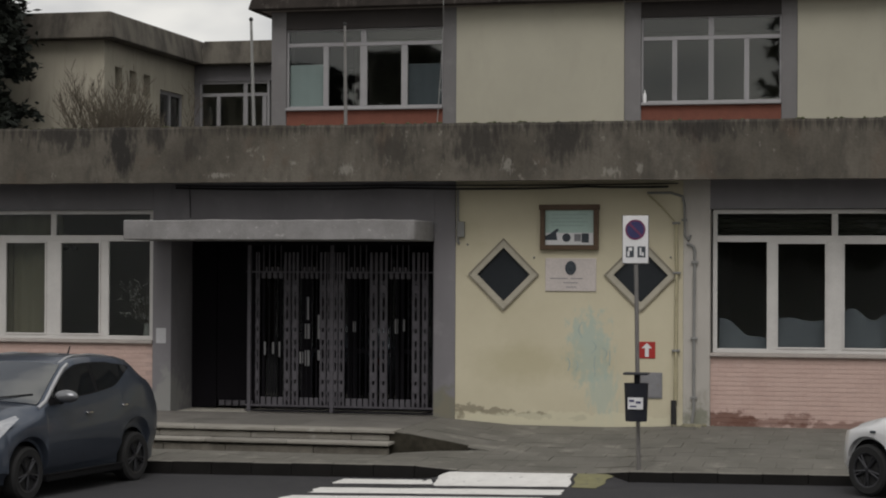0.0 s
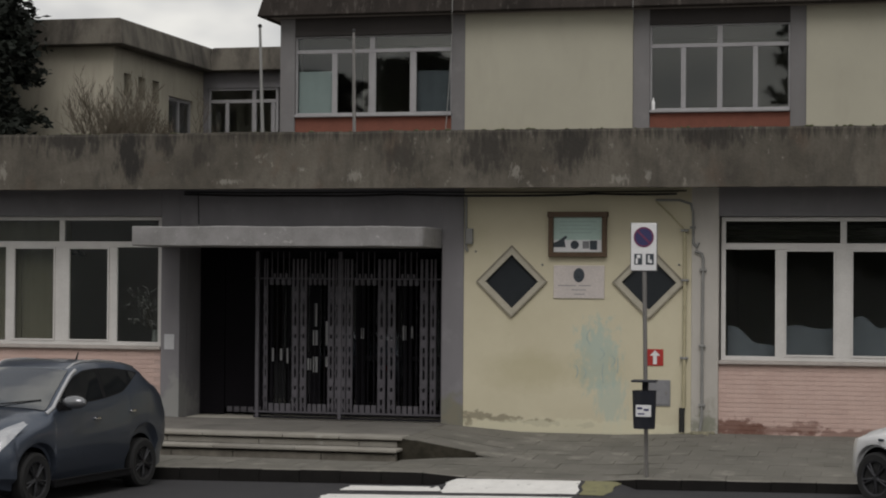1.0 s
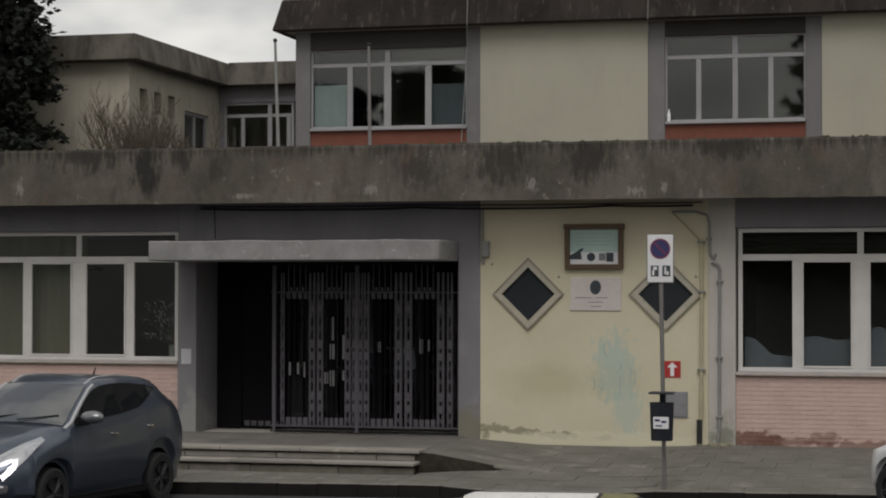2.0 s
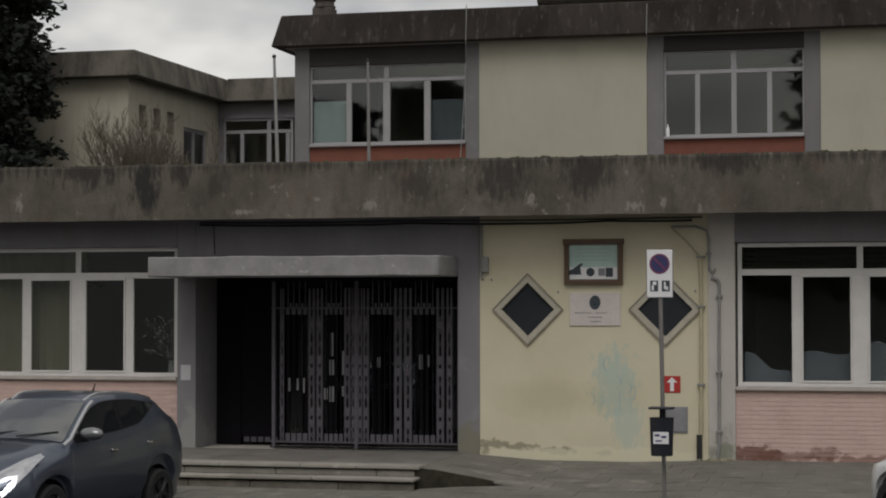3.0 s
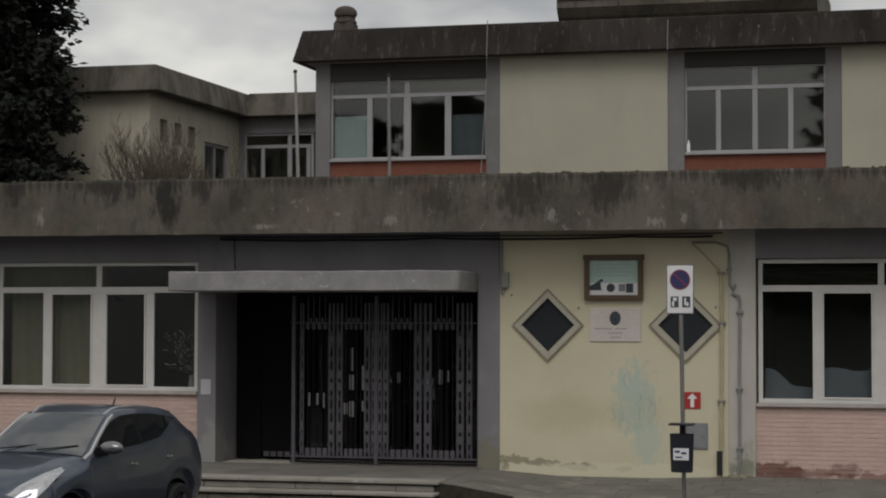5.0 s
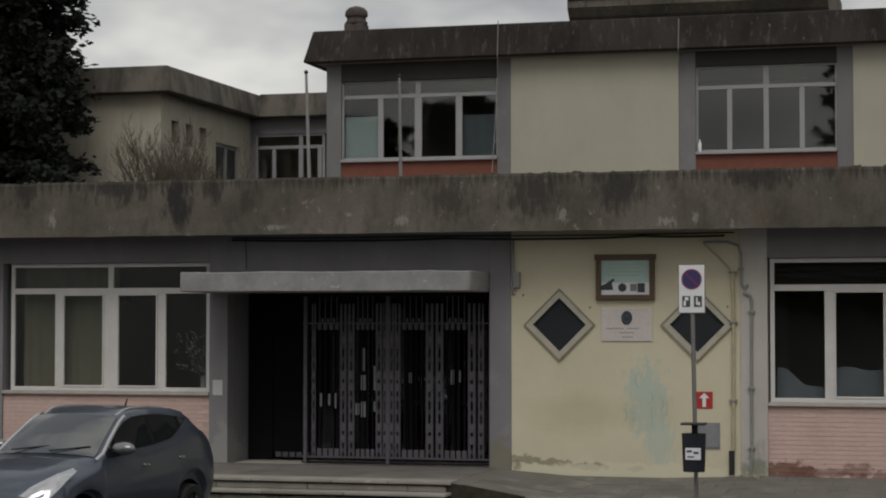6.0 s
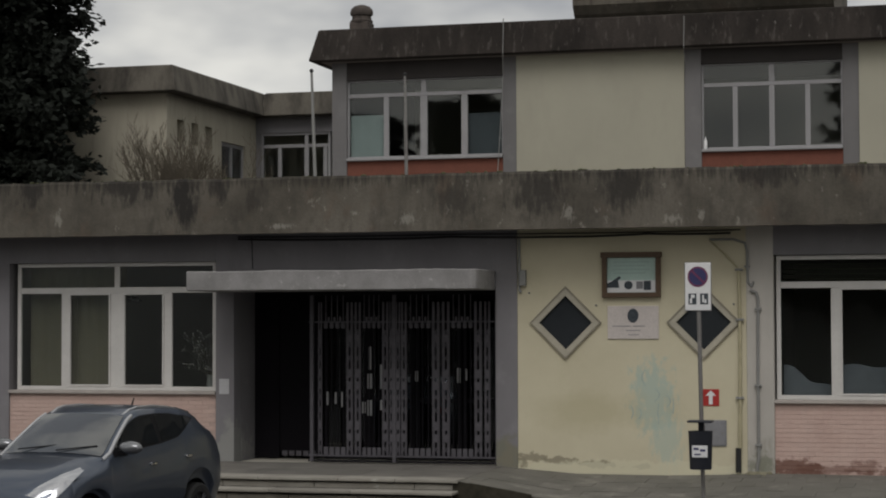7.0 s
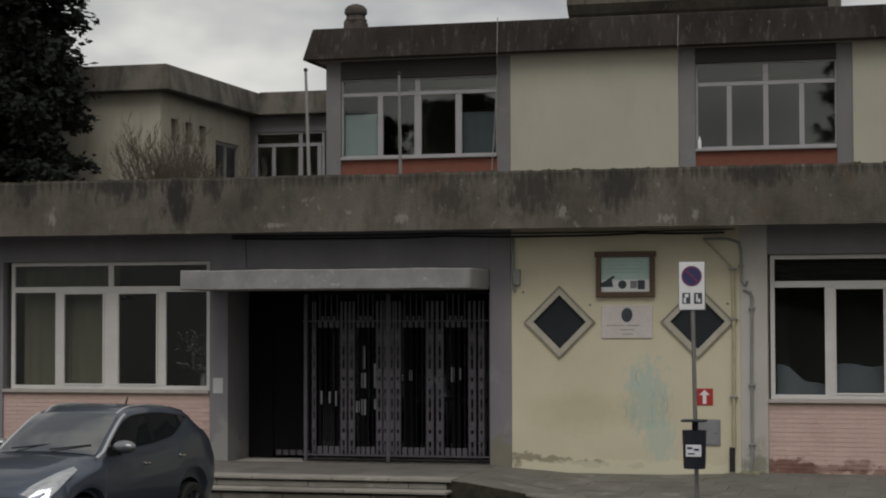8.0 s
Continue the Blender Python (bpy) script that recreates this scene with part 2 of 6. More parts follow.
stain(YELLOW, (0.37, 0.46, 0.41), (-4.72, 0, 0.5), (0.36, 1, 0.7), 9.0, 0.1, 0.3, 0.55, stretch=(1.6, 1, 0.5))
stain(YELLOW, (0.42, 0.38, 0.24), (-5.8, 0, 0.95), (1.3, 1, 0.4), 1.2, 0.0, 0.35, 0.5)
stain(YELLOW, (0.6, 0.57, 0.42), (-5.2, 0, 0.02), (2.6, 1, 0.16), 5.0, 0.0, 0.12, 0.7)
stain(GREY, (0.16, 0.16, 0.1), (-7.36, 0, 0.1), (0.5, 1, 0.5), 4.0, 0.05, 0.2, 0.6)
stain(GREY, (0.33, 0.34, 0.3), (-12.3, 0, 0.3), (0.3, 1, 0.5), 3.0, 0.05, 0.2, 0.4)
MARBLE = material("pale_marble", (0.55, 0.5, 0.47), 0.55, scale=4, amount=0.2, fine=30, bump=0.02)
WOOD = material("brown_varnished_wood", (0.1, 0.062, 0.035), 0.5, scale=6, amount=0.5, stretch=(1, 1, 6), fine=70, bump=0.1)
STONE_FRAME = material("grey_stone_frame", (0.27, 0.245, 0.195), 0.85, scale=5, amount=0.4, fine=50)
SIGN_WHITE = material("white_enamel", (0.7, 0.7, 0.7), 0.4, scale=6, amount=0.12, bump=0)
SIGN_BLUE = material("blue_enamel", (0.04, 0.04, 0.115), 0.4, scale=6, amount=0.1, bump=0)
SIGN_RED = material("red_enamel", (0.38, 0.035, 0.03), 0.4, scale=6, amount=0.1, bump=0)
SIGN_DARK = material("dark_print", (0.04, 0.05, 0.06), 0.5, scale=6, amount=0.2, bump=0)
PRINT_GREEN = material("pale_green_print", (0.42, 0.55, 0.5), 0.35, scale=3, amount=0.2, bump=0)
PAPER_AND_GLINT = material("pale_paper_and_glint", (0.46, 0.46, 0.47), 0.8, scale=6, amount=0.15, bump=0)
BIN_DARK = material("dark_bin_metal", (0.016, 0.018, 0.026), 0.5, scale=7, amount=0.4, fine=60, bump=0.05)
BOX_GREY = material("grey_meter_door", (0.22, 0.22, 0.23), 0.6, scale=5, amount=0.3, bump=0.03)
PIPE = material("painted_pipe", (0.42, 0.38, 0.25), 0.7, scale=6, amount=0.4, bump=0.05)
PIPE_GREY = material("grey_pipe", (0.24, 0.24, 0.23), 0.6, scale=6, amount=0.4, bump=0.05)
CABLE = material("black_cable", (0.02, 0.02, 0.02), 0.7, scale=9, amount=0.2, bump=0)
CURTAIN = material("olive_curtain", (0.3, 0.27, 0.2), 0.95, scale=5, amount=0.3, fine=120)
BLIND = material("pale_blue_blind", (0.58, 0.66, 0.67), 0.85, scale=3, amount=0.15, fine=120)
BLIND_GREY = material("grey_blind", (0.16, 0.18, 0.205), 0.85, scale=1.5, amount=0.4, fine=120)
PANE_REFLECTION = material("pale_pane_reflection", (0.26, 0.28, 0.32), 0.9, scale=3, amount=0.4, fine=60)
SHUTTER = material("brown_shutter", (0.13, 0.115, 0.1), 0.7, scale=4, amount=0.3)
FLAKE = material("bare_render", (0.27, 0.25, 0.175), 0.95, dark=(0.16, 0.15, 0.1), scale=9, amount=0.8, fine=60, bump=0.5)
CAR_GREY = material("dark_grey_car_paint", (0.08, 0.097, 0.13), 0.36, metal=0.7, scale=2, amount=0.15, fine=400, bump=0, coat=0.55)
CAR_WHITE = material("white_car_paint", (0.72, 0.72, 0.72), 0.3, scale=2, amount=0.06, fine=300, bump=0, coat=0.8)
CAR_GLASS = material("dark_car_glass", (0.01, 0.012, 0.014), 0.04, scale=2, amount=0.2, bump=0, spec=0.9)
CAR_BLACK = material("black_car_trim", (0.01, 0.01, 0.011), 0.6, scale=4, amount=0.2, bump=0, spec=0.15)
RUBBER = material("tyre_rubber", (0.018, 0.018, 0.018), 0.85, scale=6, amount=0.3, fine=60, bump=0.1)
ALLOY = material("grey_alloy", (0.07, 0.07, 0.075), 0.4, metal=0.8, scale=6, amount=0.2, bump=0)
CHROME = material("chrome", (0.6, 0.6, 0.6), 0.12, metal=1.0, scale=4, amount=0.1, bump=0)
LAMP_GLASS = material("headlamp_lens", (0.5, 0.51, 0.53), 0.12, metal=0.6, scale=5, amount=0.3, bump=0, coat=1.0)
LAMP_RED = material("tail_lamp_lens", (0.2, 0.012, 0.012), 0.2, scale=5, amount=0.1, bump=0, coat=0.6)
BARK = material("dark_bark", (0.05, 0.042, 0.035), 0.95, scale=4, amount=0.5, stretch=(1, 1, 0.3), fine=40, bump=0.6)
TWIG = material("pale_bare_twig", (0.16, 0.138, 0.105), 0.9, scale=5, amount=0.5, fine=60, bump=0.2)
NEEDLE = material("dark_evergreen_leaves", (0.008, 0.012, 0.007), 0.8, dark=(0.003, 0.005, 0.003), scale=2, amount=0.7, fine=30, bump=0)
CHIMNEY = material("chimney_masonry", (0.09, 0.075, 0.065), 0.95, dark=(0.03, 0.026, 0.024), scale=5, amount=0.7, fine=50, bump=0.3)
MOSS = material("dry_moss", (0.07, 0.075, 0.035), 0.95, scale=8, amount=0.6, bump=0.3)
LEAF_POT = material("pale_dried_flowers", (0.4, 0.38, 0.36), 0.85, scale=8, amount=0.5, bump=0)
POT = material("white_vase_glaze", (0.5, 0.5, 0.48), 0.4, scale=5, amount=0.2, bump=0)
FRAME_BEIGE = material("beige_painted_frame", (0.43, 0.4, 0.32), 0.8, scale=5, amount=0.35, fine=60)
# opaque blue-grey base puts the pane's reflection into its colour
DIAMOND_GLASS = material("dark_pane_reflection", (0.03, 0.034, 0.038), 0.1, scale=3, amount=0.3, bump=0, spec=0.5)
RISER = material("dark_riser", (0.17, 0.155, 0.13), 0.92, dark=(0.07, 0.064, 0.052), scale=3, amount=0.7, fine=40, bump=0.4)
TRIM_AND_SHEEN = material("silver_trim_and_sky_sheen", (0.5, 0.505, 0.52), 0.35, metal=0.7, scale=4, amount=0.1, bump=0, coat=0.6)
MIRROR_SHELL = material("silver_mirror_shell", (0.2, 0.205, 0.215), 0.25, metal=0.6, scale=4, amount=0.1, bump=0, coat=0.6)
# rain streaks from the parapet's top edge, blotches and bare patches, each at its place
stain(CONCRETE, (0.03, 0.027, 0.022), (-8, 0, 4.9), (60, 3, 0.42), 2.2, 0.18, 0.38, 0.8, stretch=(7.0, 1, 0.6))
for x, z, w, h, deep in ((-12.73, 4.5, 0.42, 0.75, 0.95), (-13.8, 4.7, 0.8, 0.42, 0.8), (-12.1, 4.66, 0.3, 0.35, 0.8), (-11.5, 4.45, 0.25, 0.3, 0.55), (-15.56, 4.65, 0.35, 0.35, 0.8), (-6.6, 4.5, 0.8, 0.6, 0.7), (-5.2, 4.55, 0.6, 0.55, 0.75), (-3.0, 4.7, 0.9, 0.3, 0.75), (-8.0, 4.4, 0.6, 0.5, 0.5)):
    stain(CONCRETE, (0.022, 0.02, 0.018), (x, -0.9, z), (w, 3, h), 3.2, 0.12, 0.34, deep, stretch=(3.2, 1, 1.0))
for x, z, w, h in ((-6.13, 4.15, 0.22, 0.3), (-4.45, 4.03, 0.4, 0.16), (-4.02, 4.1, 0.12, 0.2), (-8.8, 4.1, 0.35, 0.22), (-15.05, 4.2, 0.16, 0.3), (-9.7, 4.22, 0.14, 0.1), (-11.0, 4.02, 0.5, 0.1)):
    stain(CONCRETE, (0.3, 0.285, 0.25), (x, -0.9, z), (w, 3, h), 11.0, 0.25, 0.42, 0.5, stretch=(1.8, 1, 0.8))
FAR_WALL = material("reflected_wall", (0.55, 0.55, 0.55), 0.9, scale=0.5, amount=0.4)
SIGN_RING = material("purple_red_enamel", (0.15, 0.04, 0.09), 0.4, scale=6, amount=0.1, bump=0)
PRINT_TEXT = material("faint_green_print", (0.33, 0.44, 0.41), 0.5, scale=6, amount=0.1, bump=0)
SCRAWL = material("faded_blue_spray_paint", (0.36, 0.44, 0.42), 0.85, scale=12, amount=0.5, fine=90)
WINDSCREEN = material("windscreen_glass", (0.04, 0.047, 0.053), 0.03, scale=0.8, amount=0.5, bump=0, spec=0.8, coat=1.0)
PIER_PALE = layer(material("pale_grey_pier_paint", (0.48, 0.455, 0.415), 0.9, scale=1.2, amount=0.4, fine=110, stretch=(1, 1, 0.4), grainy=0.08, bump=0.08), (0.2, 0.19, 0.14), 2.0, 0.56, 0.75, stretch=(1.5, 1.5, 0.6), amount=0.6)

stain(PIER_PALE, (0.16, 0.17, 0.12), (-3.2, 0, 0.12), (0.35, 1, 0.35), 6.0, 0.14, 0.32, 0.7)
stain(GREY, (0.2, 0.18, 0.13), (-7.35, 0, 0.2), (0.3, 1, 0.4), 5.0, 0.16, 0.36, 0.6)


# ---- helpers for shapes ----
def box(bm, x0, x1, y0, y1, z0, z1, bevel=0.0):
    vs = bmesh.ops.create_cube(bm, size=1.0)["verts"]
    for v in vs:
        v.co = Vector(((x0 + x1) / 2 + v.co.x * (x1 - x0), (y0 + y1) / 2 + v.co.y * (y1 - y0), (z0 + z1) / 2 + v.co.z * (z1 - z0)))
    if bevel:
        es = {e for v in vs for e in v.link_edges}
        bmesh.ops.bevel(bm, geom=list(es), offset=bevel, segments=2, affect="EDGES", profile=0.5)
    return bm


def rod(bm, a, b, r, r2=None, sides=10):
    a, b = Vector(a), Vector(b)
    d = b - a
    m = Matrix.Translation((a + b) / 2) @ d.to_track_quat("Z", "Y").to_matrix().to_4x4()
    bmesh.ops.create_cone(bm, cap_ends=True, segments=sides, radius1=r, radius2=r if r2 is None else r2, depth=d.length, matrix=m)
    return bm


def prism(bm, outline, y0, y1):
    """A solid from an outline of (x, z), between y0 and y1."""
    front = [bm.verts.new((x, y0, z)) for x, z in outline]
    back = [bm.verts.new((x, y1, z)) for x, z in outline]
    bm.faces.new(front)
    bm.faces.new(back[::-1])
    for i in range(len(outline)):
        j = (i + 1) % len(outline)
        bm.faces.new((front[j], front[i], back[i], back[j]))
    return bm


def sweep_x(bm, outline, x0, x1):
    """A solid from an outline of (y, z), between x0 and x1."""
    a = [bm.verts.new((x0, y, z)) for y, z in outline]
    b = [bm.verts.new((x1, y, z)) for y, z in outline]
    bm.faces.new(a[::-1])
    bm.faces.new(b)
    for i in range(len(outline)):
        j = (i + 1) % len(outline)
        bm.faces.new((a[i], a[j], b[j], b[i]))
    return bm


def lathe(bm, profile, sides=24, m=Matrix()):
    """Turns a profile of (radius, height) about z."""
    rings = []
    for r, h in profile:
        rings.append([bm.verts.new(m @ Vector((r * math.cos(2 * math.pi * k / sides), r * math.sin(2 * math.pi * k / sides), h))) for k in range(sides)])
    for a, b in zip(rings, rings[1:]):
        for k in range(sides):
            q = (k + 1) % sides
            bm.faces.new((a[k], a[q], b[q], b[k]))
    bm.faces.new(rings[0][::-1])
    bm.faces.new(rings[-1])
    return bm


def tube(bm, points, r, sides=8):
    for a, b in zip(points, points[1:]):
        rod(bm, a, b, r, sides=sides)
    for p in points[1:-1]:
        bmesh.ops.create_icosphere(bm, subdivisions=1, radius=r * 1.02, matrix=Matrix.Translation(p))
    return bm


def mesh_of(name, bm, mat, smooth=False):
    bmesh.ops.recalc_face_normals(bm, faces=bm.faces)
    me = bpy.data.meshes.new(name)
    bm.to_mesh(me)
    bm.free()
    me.materials.append(mat)
    if smooth:
        for p in me.polygons:
            p.use_smooth = True
        me.set_sharp_from_angle(angle=radians(40))
    return me


def part(name, bm, mat, parent=None, label="", smooth=False):
    ob = new(name, mesh_of(name, bm, mat, smooth))
    if parent:
        ob.parent = parent
    return tagged(ob, label)


def structure(name, bm, mat, label, category, smooth=False):
    return tagged(part(name, bm, mat, None, label, smooth), label, category, "", "structure")


def thing(name, label, category, at=(0, 0, 0), group="", kind=""):
    ob = new(name)
    ob.location = at
    return tagged(ob, label, category, group, kind)


def sheet(name, verts, faces, mat, parent=None):
    me = bpy.data.meshes.new(name)
    me.from_pydata(verts, [], faces)
    me.materials.append(mat)
    ob = new(name, me)
    if parent:
        ob.parent = parent
    return ob


def NB():
    return bmesh.new()


# ---- ground, road, pavement ----
def road_z(x):
    return -0.482 + 0.0118 * (min(max(x, -24.0), 10.0) + 10.5)


def drop_at(x):
    """1 where the crossing lowers the kerb, 0 away from it."""
    d = min(1.0, max(0.0, (x + 6.4) / 0.35)) * min(1.0, max(0.0, (-3.6 - x) / 0.3))
    return d * d * (3 - 2 * d)


def kerb_z(x):
    """The kerb's top, lower towards the crossing and beyond it."""
    s = min(1.0, max(0.0, (x + 7.5) / 4.0))
    return road_z(x) + 0.172 - 0.042 * s - 0.045 * drop_at(x)


def ramp_z(x, y):
    """The asphalt, drawn up to the lowered kerb at the crossing."""
    u = min(1.0, max(0.0, (y + 5.75) / 0.78))
    return road_z(x) + 0.1 * u * u * (3 - 2 * u) * drop_at(x)


KERB_Y = -4.8


def slope_z(x, y):
    """The pavement right of the steps: from the facade's foot down to the kerb."""
    foot = -0.06 * min(1.0, max(0.0, (-3.1 - x) / 1.6))
    u = min(1.0, -y / -KERB_Y)
    return foot * (1 - u) + kerb_z(x) * u


def pave_z(x, y):
    if y > -2.95:
        s = min(max((x + 7.43) / 1.3, 0), 1)
        return 0.04 * (1 - s) + slope_z(x, y) * s
    s = min(max((x + 7.43) / 1.3, 0), 1)
    low = -0.285 + (kerb_z(x) + 0.285) * min(1, max(0, (-y - 3.3) / 1.5))
    return low * (1 - s) + slope_z(x, y) * s


bm = NB()
box(bm, -900, 900, -900, 900, -1.4, -1.2)
structure("ground", bm, GROUND, "bare grey ground reaching out to the horizon", "ground")

xs = [-90, -40, -24, -18, -14, -12, -10, -8, -6, -4, -2, 0, 2, 5, 10, 40, 90]
ys = [-38.0, -24, -18, -12, -8, -6, KERB_Y + 0.02]
sheet_v = [(x, y, road_z(x)) for x in xs for y in ys] + [(x, y, -1.25) for x in xs for y in (ys[0], ys[-1])]
n = len(ys)
sheet_f = [(i * n + j, (i + 1) * n + j, (i + 1) * n + j + 1, i * n + j + 1) for i in range(len(xs) - 1) for j in range(n - 1)]
road = sheet("road", sheet_v, sheet_f, ASPHALT)
tagged(road, "dark grey worn asphalt street beside the kerb", "road", "", "structure")

# pavement bed, in an upper and a lower strip
def strip(x0, x1, y0, y1, drop, step=0.4):
    nx, ny = max(1, round((x1 - x0) / step)), max(1, round((y1 - y0) / step))
    px = [x0 + (x1 - x0) * i / nx for i in range(nx + 1)]
    py = [y0 + (y1 - y0) * j / ny for j in range(ny + 1)]
    v = [(x, y, pave_z(x, min(y, y1 - 0.001)) - drop) for x in px for y in py]
    f = [(i * (ny + 1) + j, (i + 1) * (ny + 1) + j, (i + 1) * (ny + 1) + j + 1, i * (ny + 1) + j + 1) for i in range(nx) for j in range(ny)]
    return v, f


def joined(*sets):
    v, f = [], []
    for a, b in sets:
        f += [tuple(i + len(v) for i in q) for q in b]
        v += a
    return v, f


pavement = sheet("pavement", *joined(strip(-7.43, 12, -2.95, 0.0, 0.007), strip(-30, -7.43, KERB_Y, -3.29, 0.007), strip(-7.43, 12, KERB_Y, -2.95, 0.007)), PAVING)
tagged(pavement, "worn grey slab pavement sloping down to the kerb", "pavement", "", "structure")

# ---- kerb stones ----
kerb = thing("kerb", "row of worn stone kerb blocks along the street, faces near-black, tops paler", "kerb", kind="structure")
kx = -30.0
while kx < 12:
    w = 0.6
    bm = NB()
    za, zb = kerb_z(kx), kerb_z(kx + w)
    box(bm, 0.0015, w - 0.0015, -0.16, 0.0, -0.5, 0.012, 0.014)
    for v in bm.verts:
        if v.co.z > -0.1:
            v.co.y += 0.008 * noise.noise((kx + v.co.x, v.co.z * 9, 4))
            v.co.z += (zb - za) * (v.co.x / w - 0.5)
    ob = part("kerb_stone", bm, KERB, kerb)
    # upward faces take the paler colour, all others the near-black one
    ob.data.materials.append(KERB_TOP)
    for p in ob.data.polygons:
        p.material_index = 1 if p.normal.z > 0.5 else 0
    ob.location = (kx, KERB_Y, (za + zb) / 2 + random.uniform(-0.004, 0.004))
    kx += w

# ---- entrance landing and steps ----
entry = thing("entrance_steps", "two worn pale stone steps up to the entrance landing", "steps", kind="structure")
# each riser stands under its slab; the recessed joint has a dark base
bm = NB()
box(bm, -16.6, -7.5, -2.87, 0.6, -0.6, 0.005)
part("landing_base", bm, MOSSY, entry)
bm = NB()
box(bm, -16.6, -7.5, -3.2, -2.87, -0.6, -0.155)
part("step_base", bm, MOSSY, entry)


def step_slabs(y0, y1, z0, z1, cuts, name="step_slab", mat=STEP):
    for a, b in zip(cuts, cuts[1:]):
        bm = NB()
        box(bm, a + 0.004, b - 0.004, y0, y1, z0, z1, 0.012)
        bmesh.ops.bisect_plane(bm, geom=bm.verts[:] + bm.edges[:] + bm.faces[:], plane_co=((a + b) / 2, 0, 0), plane_no=(1, 0, 0))
        for v in bm.verts:
            v.co.y += 0.012 * noise.noise((v.co.x * 2, v.co.z * 4, 2)) if v.co.y < (y0 + y1) / 2 else 0
            v.co.z += 0.007 * noise.noise((v.co.x * 1.7, 5, v.co.z))
        part(name, bm, mat, entry)


step_slabs(-3.02, -2.55, 0.006, 0.056, [-16.6, -15.2, -13.4, -12.0, -10.6, -9.3, -8.4, -7.41])
step_slabs(-3.35, -2.96, -0.154, -0.106, [-16.6, -14.9, -13.1, -11.6, -10.3, -9.0, -7.41])
step_slabs(-2.96, -2.872, -0.106, -0.018, [-16.6, -14.1, -12.4, -11.2, -9.7, -8.1, -7.43], "riser_slab")
# lower riser row, in a darker colour than the treads
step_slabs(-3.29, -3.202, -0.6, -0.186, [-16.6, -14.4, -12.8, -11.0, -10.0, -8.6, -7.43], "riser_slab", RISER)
step_slabs(-2.545, -1.3, 0.006, 0.05, [-16.6, -14.6, -12.7, -11.1, -9.2, -7.43], "landing_slab", LANDING)
step_slabs(-1.29, 0.0, 0.006, 0.05, [-16.6, -13.9, -12.2, -10.4, -8.8, -7.43], "landing_slab", LANDING)
bm = NB()
prism(bm, [(-7.5, -0.6), (-6.1, -0.6), (-6.3, -0.15), (-6.6, -0.09), (-6.9, -0.05), (-7.2, 0.0), (-7.43, 0.03), (-7.5, 0.03)], -2.975, -2.88)
for v in bm.verts:
    v.co.z += 0.012 * noise.noise((v.co.x * 6, v.co.y, 1))
structure("ramp_wall", bm, MOSSY, "low mossy rough stone wedge beside the entrance steps", "wall")

# ---- zebra crossing and markings ----
ramp_v = [(-6.45 + 0.15 * i, -5.8 + 0.0825 * j, ramp_z(-6.45 + 0.15 * i, -5.8 + 0.0825 * j) + 0.003) for i in range(20) for j in range(11)]
ramp_f = [(i * 11 + j, i * 11 + 11 + j, i * 11 + 12 + j, i * 11 + j + 1) for i in range(19) for j in range(10)]
tagged(sheet("crossing_ramp", ramp_v, ramp_f, ASPHALT), "asphalt drawn up to the lowered kerb at the crossing", "ramp", "", "structure")


def marking(name, near, far, mat, label, cols=24, rows=10, ragged=0.03):
    """A stripe between two edges, each from (x, y) to (x, y), laid on the asphalt, with worn edges."""
    v = []
    for i in range(cols + 1):
        u = i / cols
        a, b = Vector(near[0]).lerp(Vector(near[1]), u), Vector(far[0]).lerp(Vector(far[1]), u)
        a.y += ragged * noise.noise((a.x * 3, a.y, 1))
        b.y += ragged * noise.noise((b.x * 3, b.y, 6))
        for j in range(rows + 1):
            p = a.lerp(b, j / rows)
            if i in (0, cols):
                p.x += 2 * ragged * noise.noise((p.x, p.y * 5, 3))
            v.append((p.x, p.y, ramp_z(p.x, p.y) + 0.007))
    k = rows + 1
    f = [(i * k + j, i * k + k + j, i * k + k + j + 1, i * k + j + 1) for i in range(cols) for j in range(rows)]
    tagged(sheet(name, v, f, mat), label, "road marking", "zebra crossing", "structure")


STRIPE = "worn white zebra crossing stripe on the asphalt"
marking("road_marking", [(-7.52, -5.86), (-6.12, -5.74)], [(-7.55, -5.25), (-6.35, -5.2)], PAINT_WHITE, STRIPE)
marking("road_marking", [(-6.1, -5.92), (-4.27, -5.74)], [(-6.25, -4.99), (-4.38, -4.98)], PAINT_WHITE, STRIPE)
marking("road_marking", [(-7.53, -7.0), (-4.25, -6.72)], [(-7.56, -6.36), (-4.28, -6.1)], PAINT_WHITE, STRIPE)
marking("road_marking", [(-7.7, -8.0), (-4.4, -7.72)], [(-7.66, -7.32), (-4.41, -7.04)], PAINT_WHITE, STRIPE)
marking("road_marking", [(-4.22, -5.8), (-3.92, -5.85)], [(-4.32, -4.975), (-3.8, -4.975)], PAINT_YELLOW, "faded yellow paint patch on the asphalt", ragged=0.035)

# ---- ground-floor walls ----
L0, L1 = -16.45, -12.52      # window bay beside the entrance
O0, O1 = -12.18, -7.55       # entrance opening
Y0, Y1 = -7.18, -3.42        # yellow wall
R0, R1 = -2.985, 0.86         # second window bay
T = 0.35
bm = NB()
box(bm, -30, L0, 0, T, -0.6, 3.95)
box(bm, L0, L1, 0.0, T, 3.49, 3.95)
box(bm, L1, O0, 0, T, -0.6, 3.95, 0.012)
box(bm, O0, O1, 0, T, 3.02, 3.95)
box(bm, O1, Y0, 0, T, -0.6, 3.95, 0.012)
box(bm, R0, R1, 0.0, T, 3.48, 3.95)
box(bm, R1, 14, 0, T, -0.6, 3.95)
structure("wall_front", bm, GREY, "grey plastered ground-floor wall with piers", "wall")
DIAMONDS = (-6.37, -4.105)
